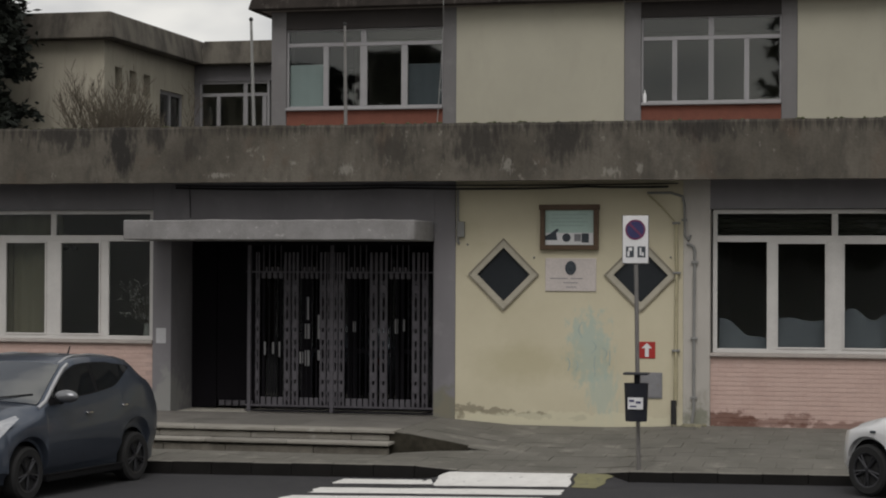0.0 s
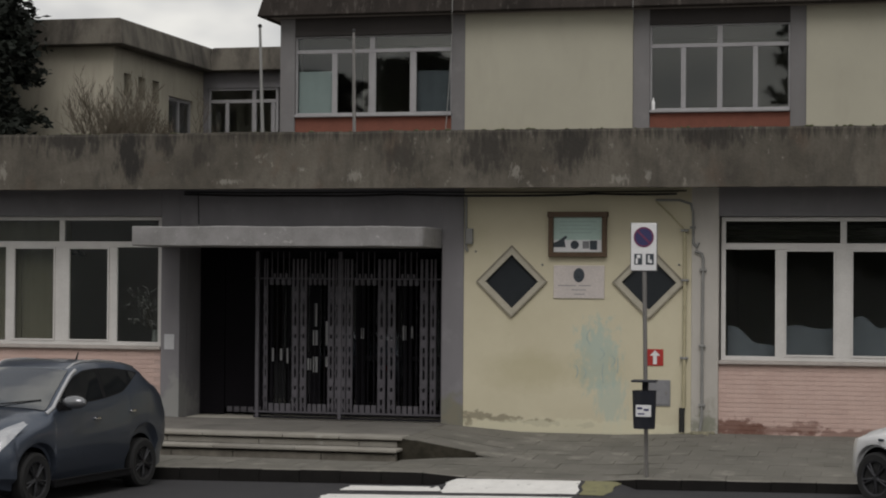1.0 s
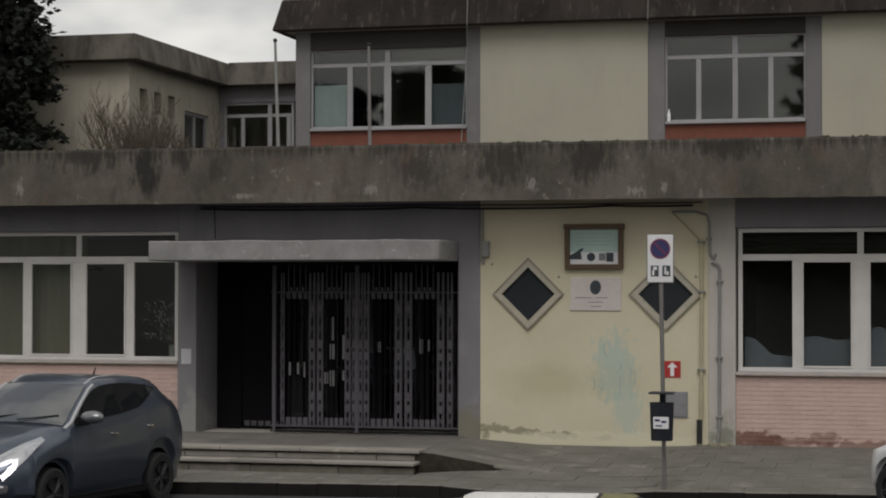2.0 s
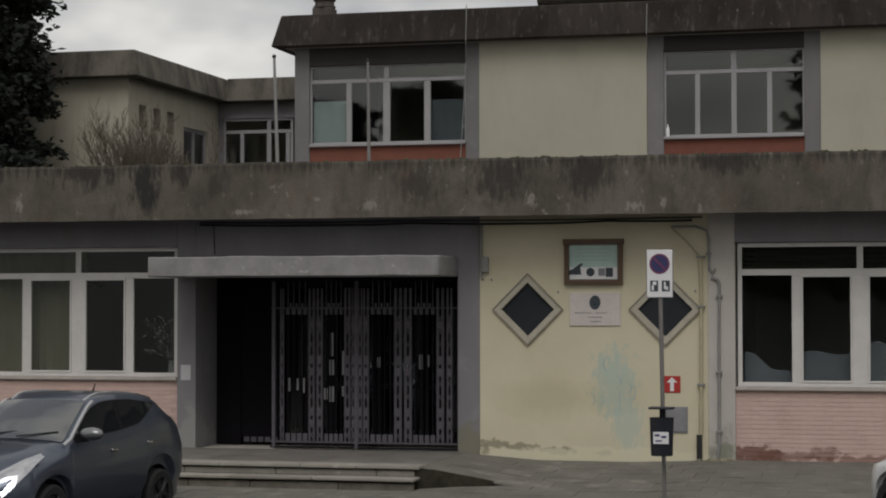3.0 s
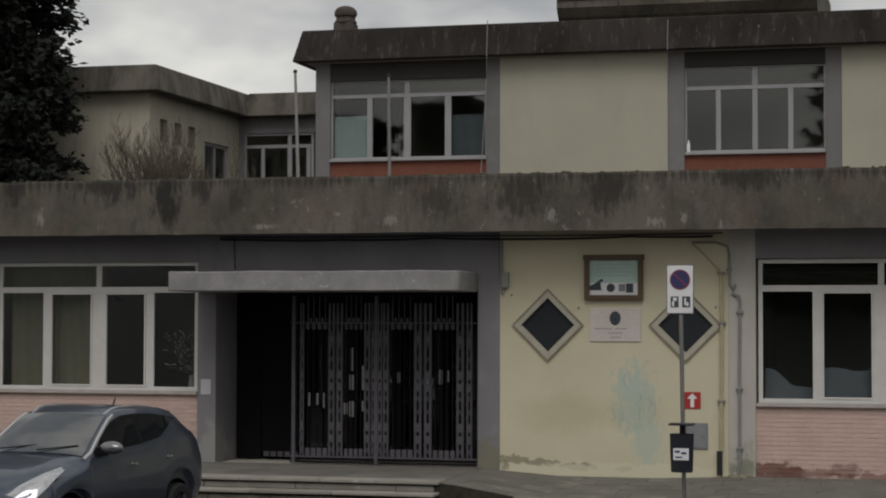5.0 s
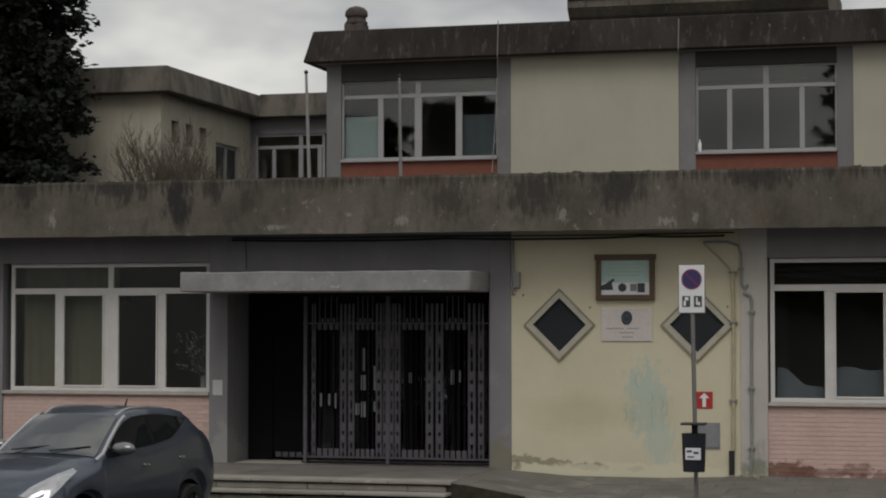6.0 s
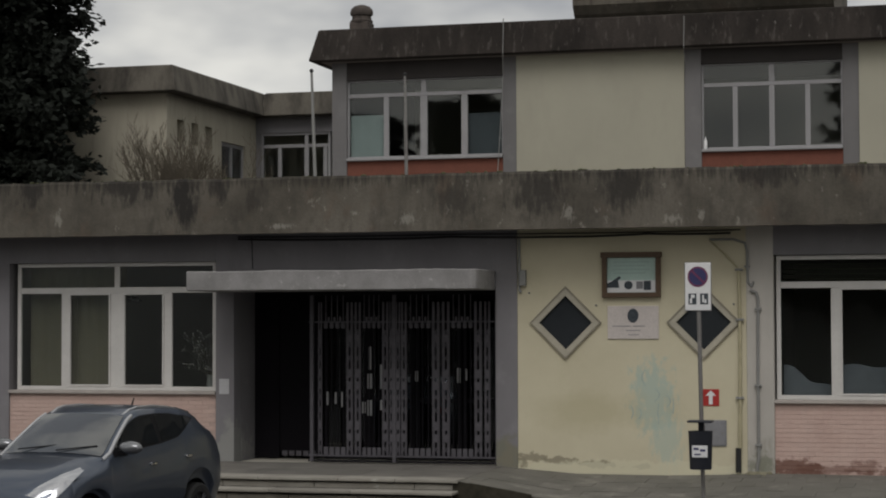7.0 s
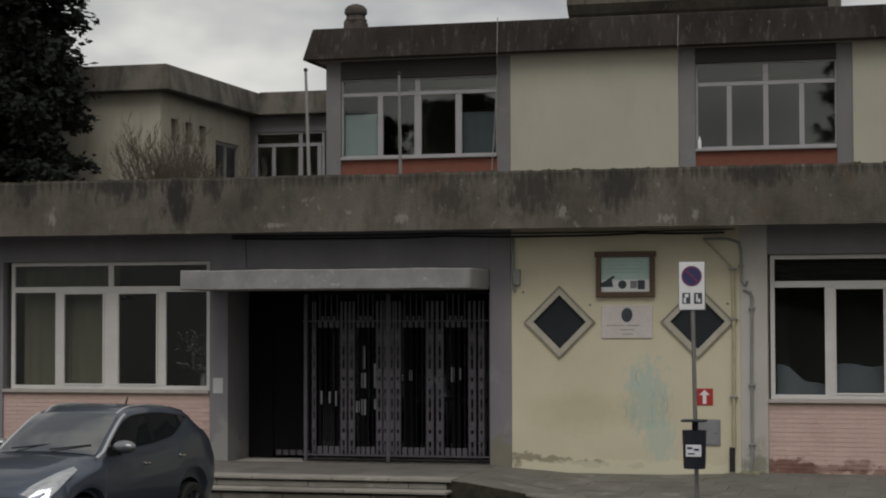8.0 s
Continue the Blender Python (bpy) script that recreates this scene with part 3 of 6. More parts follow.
DZ, DR = 2.41, 0.465
bm = NB()
ya, yb = Y0 + 0.001, Y1 - 0.001
rim = []
for loop in [[(ya, -0.6), (yb, -0.6), (yb, 3.95), (ya, 3.95)]] + [[(c - DR, DZ), (c, DZ - DR), (c + DR, DZ), (c, DZ + DR)] for c in DIAMONDS]:
    vs = [bm.verts.new((x, 0.02, z)) for x, z in loop]
    rim += [bm.edges.new((vs[i], vs[(i + 1) % 4])) for i in range(4)]
bmesh.ops.triangle_fill(bm, use_beauty=True, edges=rim)
grown = bmesh.ops.extrude_face_region(bm, geom=bm.faces[:])["geom"]
bmesh.ops.translate(bm, vec=(0, T - 0.02, 0), verts=[v for v in grown if type(v) is bmesh.types.BMVert])
pale = NB()
box(pale, Y1, R0, 0, T, -0.6, 3.95, 0.012)
structure("pier", pale, PIER_PALE, "pale grey stained pier beside the yellow wall", "pier")
wall_yellow = structure("wall_yellow", bm, YELLOW, "pale yellow plastered wall with flaking foot and stains", "wall")
for k, (a, b, z) in enumerate(((L0, L1, 1.245), (R0, R1, 1.17))):
    bm = NB()
    box(bm, a, b, 0.045, T, -0.6, z - 0.06)
    structure(("wall_brick_west", "wall_brick_east")[k], bm, MORTAR, "pink painted brick parapet wall under the window", "wall")
    bm = NB()
    box(bm, a + 0.002, b - 0.002, -0.03, T, z - 0.055, z, 0.008)
    structure("trim", bm, SILL, "pale stone window sill ledge", "sill")

# side wall of the porch
bm = NB()
box(bm, O0 - 0.18, O0 - 0.001, T + 0.001, 1.6, 0.006, 3.95)
structure("porch_jamb", bm, GREY, "grey plastered side wall of the porch", "wall")

# rooms behind
bm = NB()
box(bm, -30, 14, 5.6, 5.8, -0.6, 3.95)
for x in (-17.2, -12.36, -7.36, -3.2, 1.6):
    box(bm, x - 0.06, x + 0.06, T + 0.002, 5.6, -0.6, 3.95)
structure("wall_inner", bm, ROOM, "plain inner room walls behind the windows", "wall")
bm = NB()
box(bm, -30, 14, T, 5.6, -0.6, 0.03)
structure("floor", bm, ROOM, "plain floor of the rooms", "floor")
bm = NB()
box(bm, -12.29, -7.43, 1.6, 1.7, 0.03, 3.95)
structure("wall_lobby", bm, PORCH_SHADE, "lobby wall behind the gate, darkened for porch shade", "wall")

# roof slab over the ground floor, with its parapet band
bm = NB()
box(bm, -34, 14, -0.72, 5.8, 3.955, 4.3)
structure("ceiling", bm, SOFFIT, "plain ceiling slab and overhanging soffit", "ceiling")
bm = NB()
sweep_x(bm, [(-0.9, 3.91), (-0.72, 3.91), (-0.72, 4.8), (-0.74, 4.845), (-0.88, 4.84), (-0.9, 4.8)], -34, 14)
bmesh.ops.bisect_plane(bm, geom=bm.verts[:] + bm.edges[:] + bm.faces[:], plane_co=(-8, 0, 0), plane_no=(1, 0, 0))
for k in range(220):
    bmesh.ops.bisect_plane(bm, geom=bm.verts[:] + bm.edges[:] + bm.faces[:], plane_co=(-20 + k * 0.1, 0, 0), plane_no=(1, 0, 0)) if k % 2 else None
for v in bm.verts:
    if v.co.z > 4.7:
        v.co.z += 0.016 * noise.noise(v.co * 2.1) + 0.012 * noise.noise(v.co * 9.0)
    if v.co.z < 4.0:
        v.co.z += 0.008 * noise.noise(v.co * 4.0)
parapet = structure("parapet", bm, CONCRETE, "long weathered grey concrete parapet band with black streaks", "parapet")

# ---- canopy over the entrance ----
canopy = thing("entrance_canopy", "flat pale grey concrete canopy over the entrance", "canopy", kind="structure")
bm = NB()
box(bm, -12.5, O1, -1.35, -0.002, 2.95, 3.275)
es = [e for e in bm.edges if abs(e.verts[0].co.x - e.verts[1].co.x) < 1e-4 and abs(e.verts[0].co.y - e.verts[1].co.y) < 1e-4 and e.verts[0].co.y < -1.3 and e.verts[0].co.x > -9]
bmesh.ops.bevel(bm, geom=es, offset=0.12, segments=3, affect="EDGES", profile=0.5)
for k in range(1, 50):
    bmesh.ops.bisect_plane(bm, geom=bm.verts[:] + bm.edges[:] + bm.faces[:], plane_co=(-12.5 + k * 0.095, 0, 0), plane_no=(1, 0, 0))
bmesh.ops.bevel(bm, geom=[e for e in bm.edges if len(e.link_faces) == 2 and e.calc_face_angle() > 1.0], offset=0.014, segments=1, affect="EDGES")
for v in bm.verts:
    if v.co.y < -0.8:
        v.co.z += 0.014 * noise.noise((v.co.x * 1.5, 2, v.co.z)) + (0.012 * noise.noise((v.co.x * 8, 3, 0)) if v.co.z > 3.2 else 0)
part("canopy_slab", bm, GREY_LIGHT, canopy)

# ---- upper storey ----
UY = 3.0
UX = -11.41
W1, W2 = (-11.12, -8.13), (-4.51, -2.05)
bm = NB()
for a, b in ((-11.409, W1[0]), (W1[1], -7.87), (-4.81, W2[0]), (W2[1], -1.77)):
    pier = NB()
    box(pier, a, b, UY, UY + T, 4.3, 7.35, 0.01)
    structure("pier", pier, GREY_UPPER, "grey plastered pier of the upper storey", "pier")
for a, b in (W1, W2):
    box(bm, a, b, UY + 0.002, UY + T, 6.93 if a < -9 else 6.99, 7.35)
box(bm, UX, UX + T, UY + T + 0.002, 12.6, 4.3, 7.35)
structure("wall_upper_lintels", bm, LINTEL_SHADE, "upper-storey lintels with the eaves' shade painted dark brown", "wall")
bm = NB()
box(bm, -7.87, -4.81, UY - 0.02, UY + T, 4.3, 7.35)
box(bm, -1.77, 14, UY - 0.02, UY + T, 4.3, 7.35)
structure("wall_upper", bm, CREAM, "cream plastered wall of the upper storey", "wall")
bm = NB()
for a, b in (W1, W2):
    box(bm, a + 0.001, b - 0.001, UY + 0.03, UY + T, 4.3, 5.415)
structure("wall_upper_panels", bm, RED_PANEL, "brick-red panels under the upper windows", "wall")
bm = NB()
box(bm, UX + T, 14, 7.4, 7.6, 4.3, 7.35)
box(bm, -6.6, -6.45, UY + T, 7.4, 4.3, 7.35)
structure("wall_upper_inner", bm, ROOM, "plain inner walls of the upper rooms", "wall")
bm = NB()
box(bm, UX - 0.15, 14, UY - 0.15, 13, 7.262, 7.4)
structure("roof_slab", bm, SOFFIT, "overhanging flat roof slab", "roof")


def fascia(name, x0, x1, y0, y1, z0, z1, lean, mat, label):
    """A sloping roof band round a block: its foot on x0..x1, y0..y1, its top drawn in by lean."""
    bm = NB()
    foot = [(x0, y0), (x1, y0), (x1, y1), (x0, y1)]
    top = [(x0 + lean, y0 + lean), (x1 - lean, y0 + lean), (x1 - lean, y1 - lean), (x0 + lean, y1 - lean)]
    a = [bm.verts.new((x, y, z0)) for x, y in foot]
    b = [bm.verts.new((x, y, z1)) for x, y in top]
    bm.faces.new(a[::-1])
    bm.faces.new(b)
    for i in range(4):
        j = (i + 1) % 4
        bm.faces.new((a[i], a[j], b[j], b[i]))
    bmesh.ops.bevel(bm, geom=bm.edges[:], offset=0.02, segments=1, affect="EDGES")
    return structure(name, bm, mat, label, "roof")


fascia("roof_band", UX - 0.35, 16, UY - 0.35, 14, 7.27, 7.87, 0.15, ROOFBAND, "dark weathered concrete roof band of the upper storey")

# ---- wing behind the courtyard ----
WX, WY = -16.5, 7.05
bm = NB()
box(bm, -30, WX, WY, WY + 0.3, -1.2, 7.45)
structure("wall_wing_front", bm, WING_CREAM_LIFTED, "cream plastered end wall of the rear wing", "wall")
bm = NB()
box(bm, WX - 0.3, WX, WY + 0.302, 7.62, -1.2, 7.45)
for a, b in ((8.02, 8.42), (8.82, 9.22)):
    box(bm, WX - 0.3, WX, a, b, -1.2, 7.45)
box(bm, WX - 0.3, WX, 9.62, 10.2, -1.2, 7.45)
for a, b in ((7.62, 8.02), (8.42, 8.82), (9.22, 9.62)):
    box(bm, WX - 0.3, WX, a, b, -1.2, 6.35)
    box(bm, WX - 0.3, WX, a, b, 6.85, 7.45)
box(bm, WX - 0.3, WX, 10.2, 11.7, 6.6, 7.45)
box(bm, WX - 0.3, WX, 10.2, 11.7, -1.2, 5.3)
box(bm, WX - 0.3, WX, 11.7, 12.4, -1.2, 7.45)
structure("wall_wing_side", bm, WING_CREAM_LIFTED, "stained cream side wall of the rear wing with small openings", "wall")
bm = NB()
box(bm, WX - 0.3, UX, 12.402, 12.7, -1.2, 5.2)
box(bm, WX - 0.3, UX, 12.402, 12.7, 6.98, 7.45)
box(bm, WX - 0.3, WX + 0.12, 12.402, 12.7, 5.2, 6.98)
structure("wall_wing_back", bm, GREY, "grey wall of the rear wing across the courtyard", "wall")
bm = NB()
box(bm, -30, UX, 15.2, 15.4, -1.2, 7.45)
box(bm, WX - 3.2, WX - 3.0, WY + 0.3, 15.2, -1.2, 7.45)
structure("wall_wing_inner", bm, ROOM, "plain inner walls of the rear wing", "wall")
fascia("roof_band", -32, WX + 0.35, WY - 0.35, 19, 7.36, 7.93, 0.12, WINGBAND_SKYLIT, "weathered concrete roof band of the rear wing")
fascia("roof_band", WX + 0.2, UX - 0.02, 12.05, 19, 7.36, 7.92, 0.12, WINGBAND_SKYLIT, "weathered concrete roof band across the courtyard")

# stair tower roof behind the upper storey
bm = NB()
box(bm, -7.4, -3.0, 9.2, 13.0, 7.6, 8.9)
structure("wall_stair_tower", bm, CREAM, "plastered stair tower above the roof", "wall")
bm = NB()
sweep_x(bm, [(8.75, 8.9), (8.85, 8.83), (13.4, 8.83), (13.4, 9.7), (8.6, 9.7), (8.6, 9.08)], -7.95, -2.55)
structure("roof_stair_tower", bm, CONCRETE, "thick weathered concrete roof of the stair tower", "roof")

for k in range(6):
    bm = NB()
    x = -7.55 + k * 0.92
    box(bm, x - 0.02, x + 0.02, 8.572, 8.598, 9.1, 9.68, 0.004)
    structure("roof_seam", bm, CHIMNEY, "dark raised seam on the stair tower roof", "seam")
bm = NB()
box(bm, -7.93, -2.57, 8.56, 8.598, 9.24, 9.3, 0.006)
structure("roof_seam", bm, CHIMNEY, "dark level seam along the stair tower roof", "seam")

# far side of the street, unseen: walls added behind the camera for reflections
bm = NB()
box(bm, -60, 40, -46.0, -45.6, -1.2, 6.5)
box(bm, -60, -59.6, -45.6, 30, -1.2, 5.0)
box(bm, 39.6, 40, -45.6, 30, -1.2, 5.0)
structure("wall_added_far", bm, FAR_WALL, "unseen plain wall added for the windows and cars to mirror", "wall")


# ---- windows ----
def window(name, x0, x1, z0, z1, y, posts, transom, label, wide=0.06, depth=0.07, sashes=(), mat=WHITE):
    """A white window: outer frame, posts (from, to), a transom band (from, to), one pane in each light."""
    w = thing(name, label, "window", (0, y, 0), kind="structure")
    bm = NB()
    for a in ((x0, x1, z1 - wide, z1), (x0, x1, z0, z0 + wide), (x0, x0 + wide, z0 + wide, z1 - wide), (x1 - wide, x1, z0 + wide, z1 - wide)):
        box(bm, a[0], a[1], 0, depth, a[2], a[3], 0.006)
    box(bm, x0 + wide, x1 - wide, 0.004, depth - 0.004, transom[0], transom[1], 0.006)
    for k, (a, b) in enumerate(posts):
        box(bm, a, b, 0.006, depth - 0.006, z0 + wide, transom[0], 0.006)
        if k == len(posts) // 2:
            box(bm, (a + b) / 2 - 0.05, (a + b) / 2 + 0.05, 0.006, depth - 0.006, transom[1], z1 - wide, 0.006)
    part("window_frame", bm, mat, w)
    edges = [x0 + wide] + [v for p in posts for v in p] + [x1 - wide]
    for k, (a, b) in enumerate(zip(edges[::2], edges[1::2])):
        if k in sashes:
            bm = NB()
            e = 0.03
            for q in ((a, b, transom[0] - e, transom[0]), (a, b, z0 + wide, z0 + wide + e), (a, a + e, z0 + wide + e, transom[0] - e), (b - e, b, z0 + wide + e, transom[0] - e)):
                box(bm, q[0], q[1], -0.012, depth * 0.5, q[2], q[3], 0.005)
            part("sash", bm, mat, w)
        bm = NB()
        box(bm, a - 0.01, b + 0.01, depth * 0.5, depth * 0.5 + 0.006, z0 + wide - 0.01, transom[0] + 0.01)
        part("pane", bm, GLASS, w).visible_shadow = False
    mid = posts[len(posts) // 2]
    for a, b in ((x0 + wide, sum(mid) / 2), (sum(mid) / 2, x1 - wide)):
        bm = NB()
        box(bm, a - 0.01, b + 0.0, depth * 0.5, depth * 0.5 + 0.006, transom[1] - 0.01, z1 - wide + 0.01)
        part("pane", bm, GLASS, w).visible_shadow = False
    return w


def bay(name, x0, z0, z1, label):
    p = [(x0 + a, x0 + b) for a, b in ((0.856, 1.004), (1.8, 2.045), (2.815, 2.965))]
    return window(name, x0, x0 + 3.795, z0, z1, 0.1, p, (2.95, 3.052), label, wide=0.07, sashes=(1, 2))


bay("window_1", -16.34, 1.247, 3.488, "wide white-framed window with olive curtains and a vase inside")
bay("window_2", -2.952, 1.172, 3.472, "wide white-framed window with dark panes above a brick wall")
window("window_3", W1[0], W1[1], 5.47, 6.925, UY + 0.06, [(-10.42, -10.32), (-9.715, -9.58), (-8.93, -8.81)], (6.605, 6.675), "dull white-framed upper window with pale half blinds", wide=0.034, mat=ALU)
window("window_4", W2[0], W2[1], 5.47, 6.985, UY + 0.06, [(-3.965, -3.875), (-3.325, -3.23), (-2.7, -2.61)], (6.575, 6.645), "dull white-framed upper window reflecting the grey sky", wide=0.034, mat=ALU)
window("window_5", -16.38, -14.62, 5.2, 6.98, 12.44, [(-15.95, -15.86), (-15.28, -15.17), (-14.8, -14.7)], (6.62, 6.7), "dull white-framed window of the rear wing across the courtyard", wide=0.06, mat=ALU)
for k, (a, b) in enumerate((W1, W2)):
    bm = NB()
    box(bm, a + 0.003, b - 0.003, UY - 0.05, UY + 0.3, 5.42, 5.468, 0.008)
    structure("trim", bm, ALU, "pale painted sill of an upper window", "sill")
# side window of the wing
wing_window = thing("window_6", "narrow grey-framed side window of the rear wing", "window", kind="structure")
bm = NB()
for a, b, c, d in ((10.2, 11.7, 6.52, 6.6), (10.2, 11.7, 5.3, 5.38), (10.2, 10.28, 5.38, 6.52), (10.9, 11.0, 5.38, 6.52), (11.62, 11.7, 5.38, 6.52)):
    box(bm, WX - 0.12, WX - 0.05, a, b, c, d, 0.005)
part("window_frame", bm, ALU, wing_window)
bm = NB()
box(bm, WX - 0.09, WX - 0.084, 10.25, 11.65, 5.35, 6.55)
part("pane", bm, GLASS, wing_window).visible_shadow = False

# diamond windows
for c in DIAMONDS:
    w = thing("diamond_window", "small dark diamond-shaped window in a grey stone frame", "window", (c, 0.02, DZ), "diamond windows")
    def ring(r1, r0, y0, y1):
        bm = NB()
        pts = [(1, 0), (0, 1), (-1, 0), (0, -1)]
        for i in range(4):
            a, b = pts[i], pts[(i + 1) % 4]
            prism(bm, [(a[0] * r1, a[1] * r1), (b[0] * r1, b[1] * r1), (b[0] * r0, b[1] * r0), (a[0] * r0, a[1] * r0)], y0, y1)
        return bm
    part("stone_frame", ring(0.595, 0.565, -0.045, -0.001), STONE_FRAME, w)
    part("window_frame", ring(0.565, 0.445, -0.03, 0.05), FRAME_BEIGE, w, "beige inner frame")
    bm = NB()
    prism(bm, [(0.465, 0), (0, 0.465), (-0.465, 0), (0, -0.465)], 0.03, 0.036)
    part("pane", bm, DIAMOND_GLASS, w)

# ---- behind the windows ----
def curtain(name, x0, x1, y, z0, z1, mat, label, wave=0.03, kind="curtain"):
    bm = NB()
    k = max(8, int((x1 - x0) * 24))
    top, bot = [], []
    for i in range(k + 1):
        x = x0 + (x1 - x0) * i / k
        d = y + wave * math.sin(i * 1.25) + wave * 0.4 * math.sin(i * 0.53)
        top.append((x, d, z1))
        bot.append((x, d * 1.0 + wave * 0.3 * math.sin(i * 0.9), z0))
    a = [bm.verts.new(p) for p in top]
    b = [bm.verts.new(p) for p in bot]
    a2 = [bm.verts.new((p[0], p[1] + 0.006, p[2])) for p in top]
    b2 = [bm.verts.new((p[0], p[1] + 0.006, p[2])) for p in bot]
    for i in range(k):
        bm.faces.new((a[i], a[i + 1], b[i + 1], b[i]))
        bm.faces.new((a2[i], b2[i], b2[i + 1], a2[i + 1]))
        bm.faces.new((a[i], a2[i], a2[i + 1], a[i + 1]))
        bm.faces.new((b[i], b[i + 1], b2[i + 1], b2[i]))
    return tagged(part(name, bm, mat, None, "", True), label, kind)


curtain("curtain", -16.2, -15.3, 0.34, 1.2, 3.9, CURTAIN, "olive-brown curtain drawn behind the window", 0.02)
curtain("curtain", -15.29, -14.35, 0.36, 1.2, 3.9, CURTAIN, "olive-brown curtain drawn behind the window", 0.02)
curtain("window_blind", -11.1, -10.36, UY + 0.2, 5.45, 6.29, BLIND, "pale blue half blind behind the upper window", 0.004, "blind")
curtain("window_blind", -8.88, -8.15, UY + 0.2, 5.45, 6.27, BLIND_GREY, "grey half blind behind the upper window", 0.004, "blind")
shutter = thing("roller_shutter", "brown roller shutter rolled up behind the top lights", "shutter", (0, 0.3, 0))
for k in range(6):
    bm = NB()
    box(bm, R0 + 0.05, R1 - 0.05, 0, 0.014, 3.02 + k * 0.08, 3.09 + k * 0.08, 0.004)
    part("slat", bm, SHUTTER, shutter)
# a pale reflection in the panes, modelled as a sheet behind them
heap = NB()
for k in range(3):
    x0 = (-2.88, -1.96, -0.93)[k]
    cols = 16
    grid = []
    for i in range(cols + 1):
        u = i / cols
        x = x0 + u * 0.84
        z = (1.72 - 0.42 * u + 0.05 * math.sin(9 * u), 1.71 + 0.03 * math.sin(7 * u), 1.8 + 0.1 * math.sin(8 * u))[k]
        grid.append([heap.verts.new((x, 0.42 + 0.05 * noise.noise((x * 4, 0, k)), 1.1)), heap.verts.new((x, 0.43 + 0.04 * noise.noise((x * 5, 2, k)), (z + 1.1) / 2)), heap.verts.new((x, 0.47, z)), heap.verts.new((x, 0.95, z - 0.05)), heap.verts.new((x, 1.0, 1.1))])
    for a, b in zip(grid, grid[1:]):
        for j in range(4):
            heap.faces.new((a[j], b[j], b[j + 1], a[j + 1]))
        heap.faces.new((a[4], b[4], b[0], a[0]))
tagged(part("reflection_sheet", heap, PANE_REFLECTION, None, "", True), "pale blue-grey sheet painting a reflection behind the panes", "dust sheet")
bm = NB()
box(bm, R0 + 0.06, R1 - 0.06, 0.36, 1.05, 0.03, 1.1, 0.01)
tagged(part("low_cabinet", bm, SHUTTER), "low brown cabinet under the window", "cabinet")
bm = NB()
box(bm, -14.3, -12.6, 0.36, 0.85, 0.03, 1.27, 0.01)
tagged(part("low_cabinet", bm, SHUTTER), "low brown cabinet under the window", "cabinet")
vase = thing("flower_vase", "white vase of pale dried flowers standing inside the window", "vase", (-12.86, 0.6, 1.27))
bm = NB()
lathe(bm, [(0.05, 0), (0.07, 0.03), (0.055, 0.15), (0.05, 0.22), (0.06, 0.25)], 16)
part("vase_body", bm, POT, vase, "", True)
bm = NB()
bl = NB()
rng = random.Random(5)
for k in range(40):
    a, s = rng.uniform(0, 6.28), rng.uniform(0.05, 0.42)
    tip = Vector((s * math.cos(a) - 0.08, 0.3 * s * math.sin(a) - 0.08, rng.uniform(0.35, 1.0)))
    tube(bm, [(0, 0, 0.2), tip * 0.55 + Vector((0, 0, 0.1)), tip], 0.004, 4)
    for _ in range(4):
        bmesh.ops.create_icosphere(bl, subdivisions=1, radius=rng.uniform(0.008, 0.024), matrix=Matrix.Translation(tip + Vector((rng.uniform(-0.06, 0.06), rng.uniform(-0.03, 0.03), rng.uniform(-0.06, 0.06)))))
part("stems", bm, TWIG, vase)
part("blossoms", bl, LEAF_POT, vase)
bm = NB()
lathe(bm, [(0.03, 0), (0.032, 0.02), (0.032, 0.14), (0.014, 0.18), (0.014, 0.22)], 12)
ob = tagged(part("bottle", bm, SIGN_WHITE, None, "", True), "small white bottle standing on the upper window sill", "bottle")
ob.location = (-4.44, UY + 0.0, 5.468)

# ---- entrance gate ----
GY = 0.28
gate = thing("folding_gate", "dark grey wrought-iron folding gate with lattice strips, closed", "gate", (0, GY, 0.05))
G0, G1, GT = -10.92, O1 - 0.003, 2.88
def rail(name, x0, x1, z0, z1, mat, d=0.04):
    bm = NB()
    box(bm, x0, x1, -d / 2, d / 2, z0, z1, 0.004)
    part(name, bm, mat, gate)


rail("top_rail", G0, G1, GT - 0.04, GT, IRON)
rail("upper_rail", G0, G1, 2.37, 2.395, IRON_LIGHT, 0.03)
rail("bottom_rail", G0, G1, 0.09, 0.12, IRON_LIGHT, 0.03)
rail("foot_rail", G0, G1, 0.0, 0.035, IRON, 0.05)
for x in (G0 + 0.06, -9.385, G1 - 0.04):
    rail("gate_post", x - 0.03, x + 0.03, 0.0, GT - 0.04, IRON_LIGHT, 0.06)


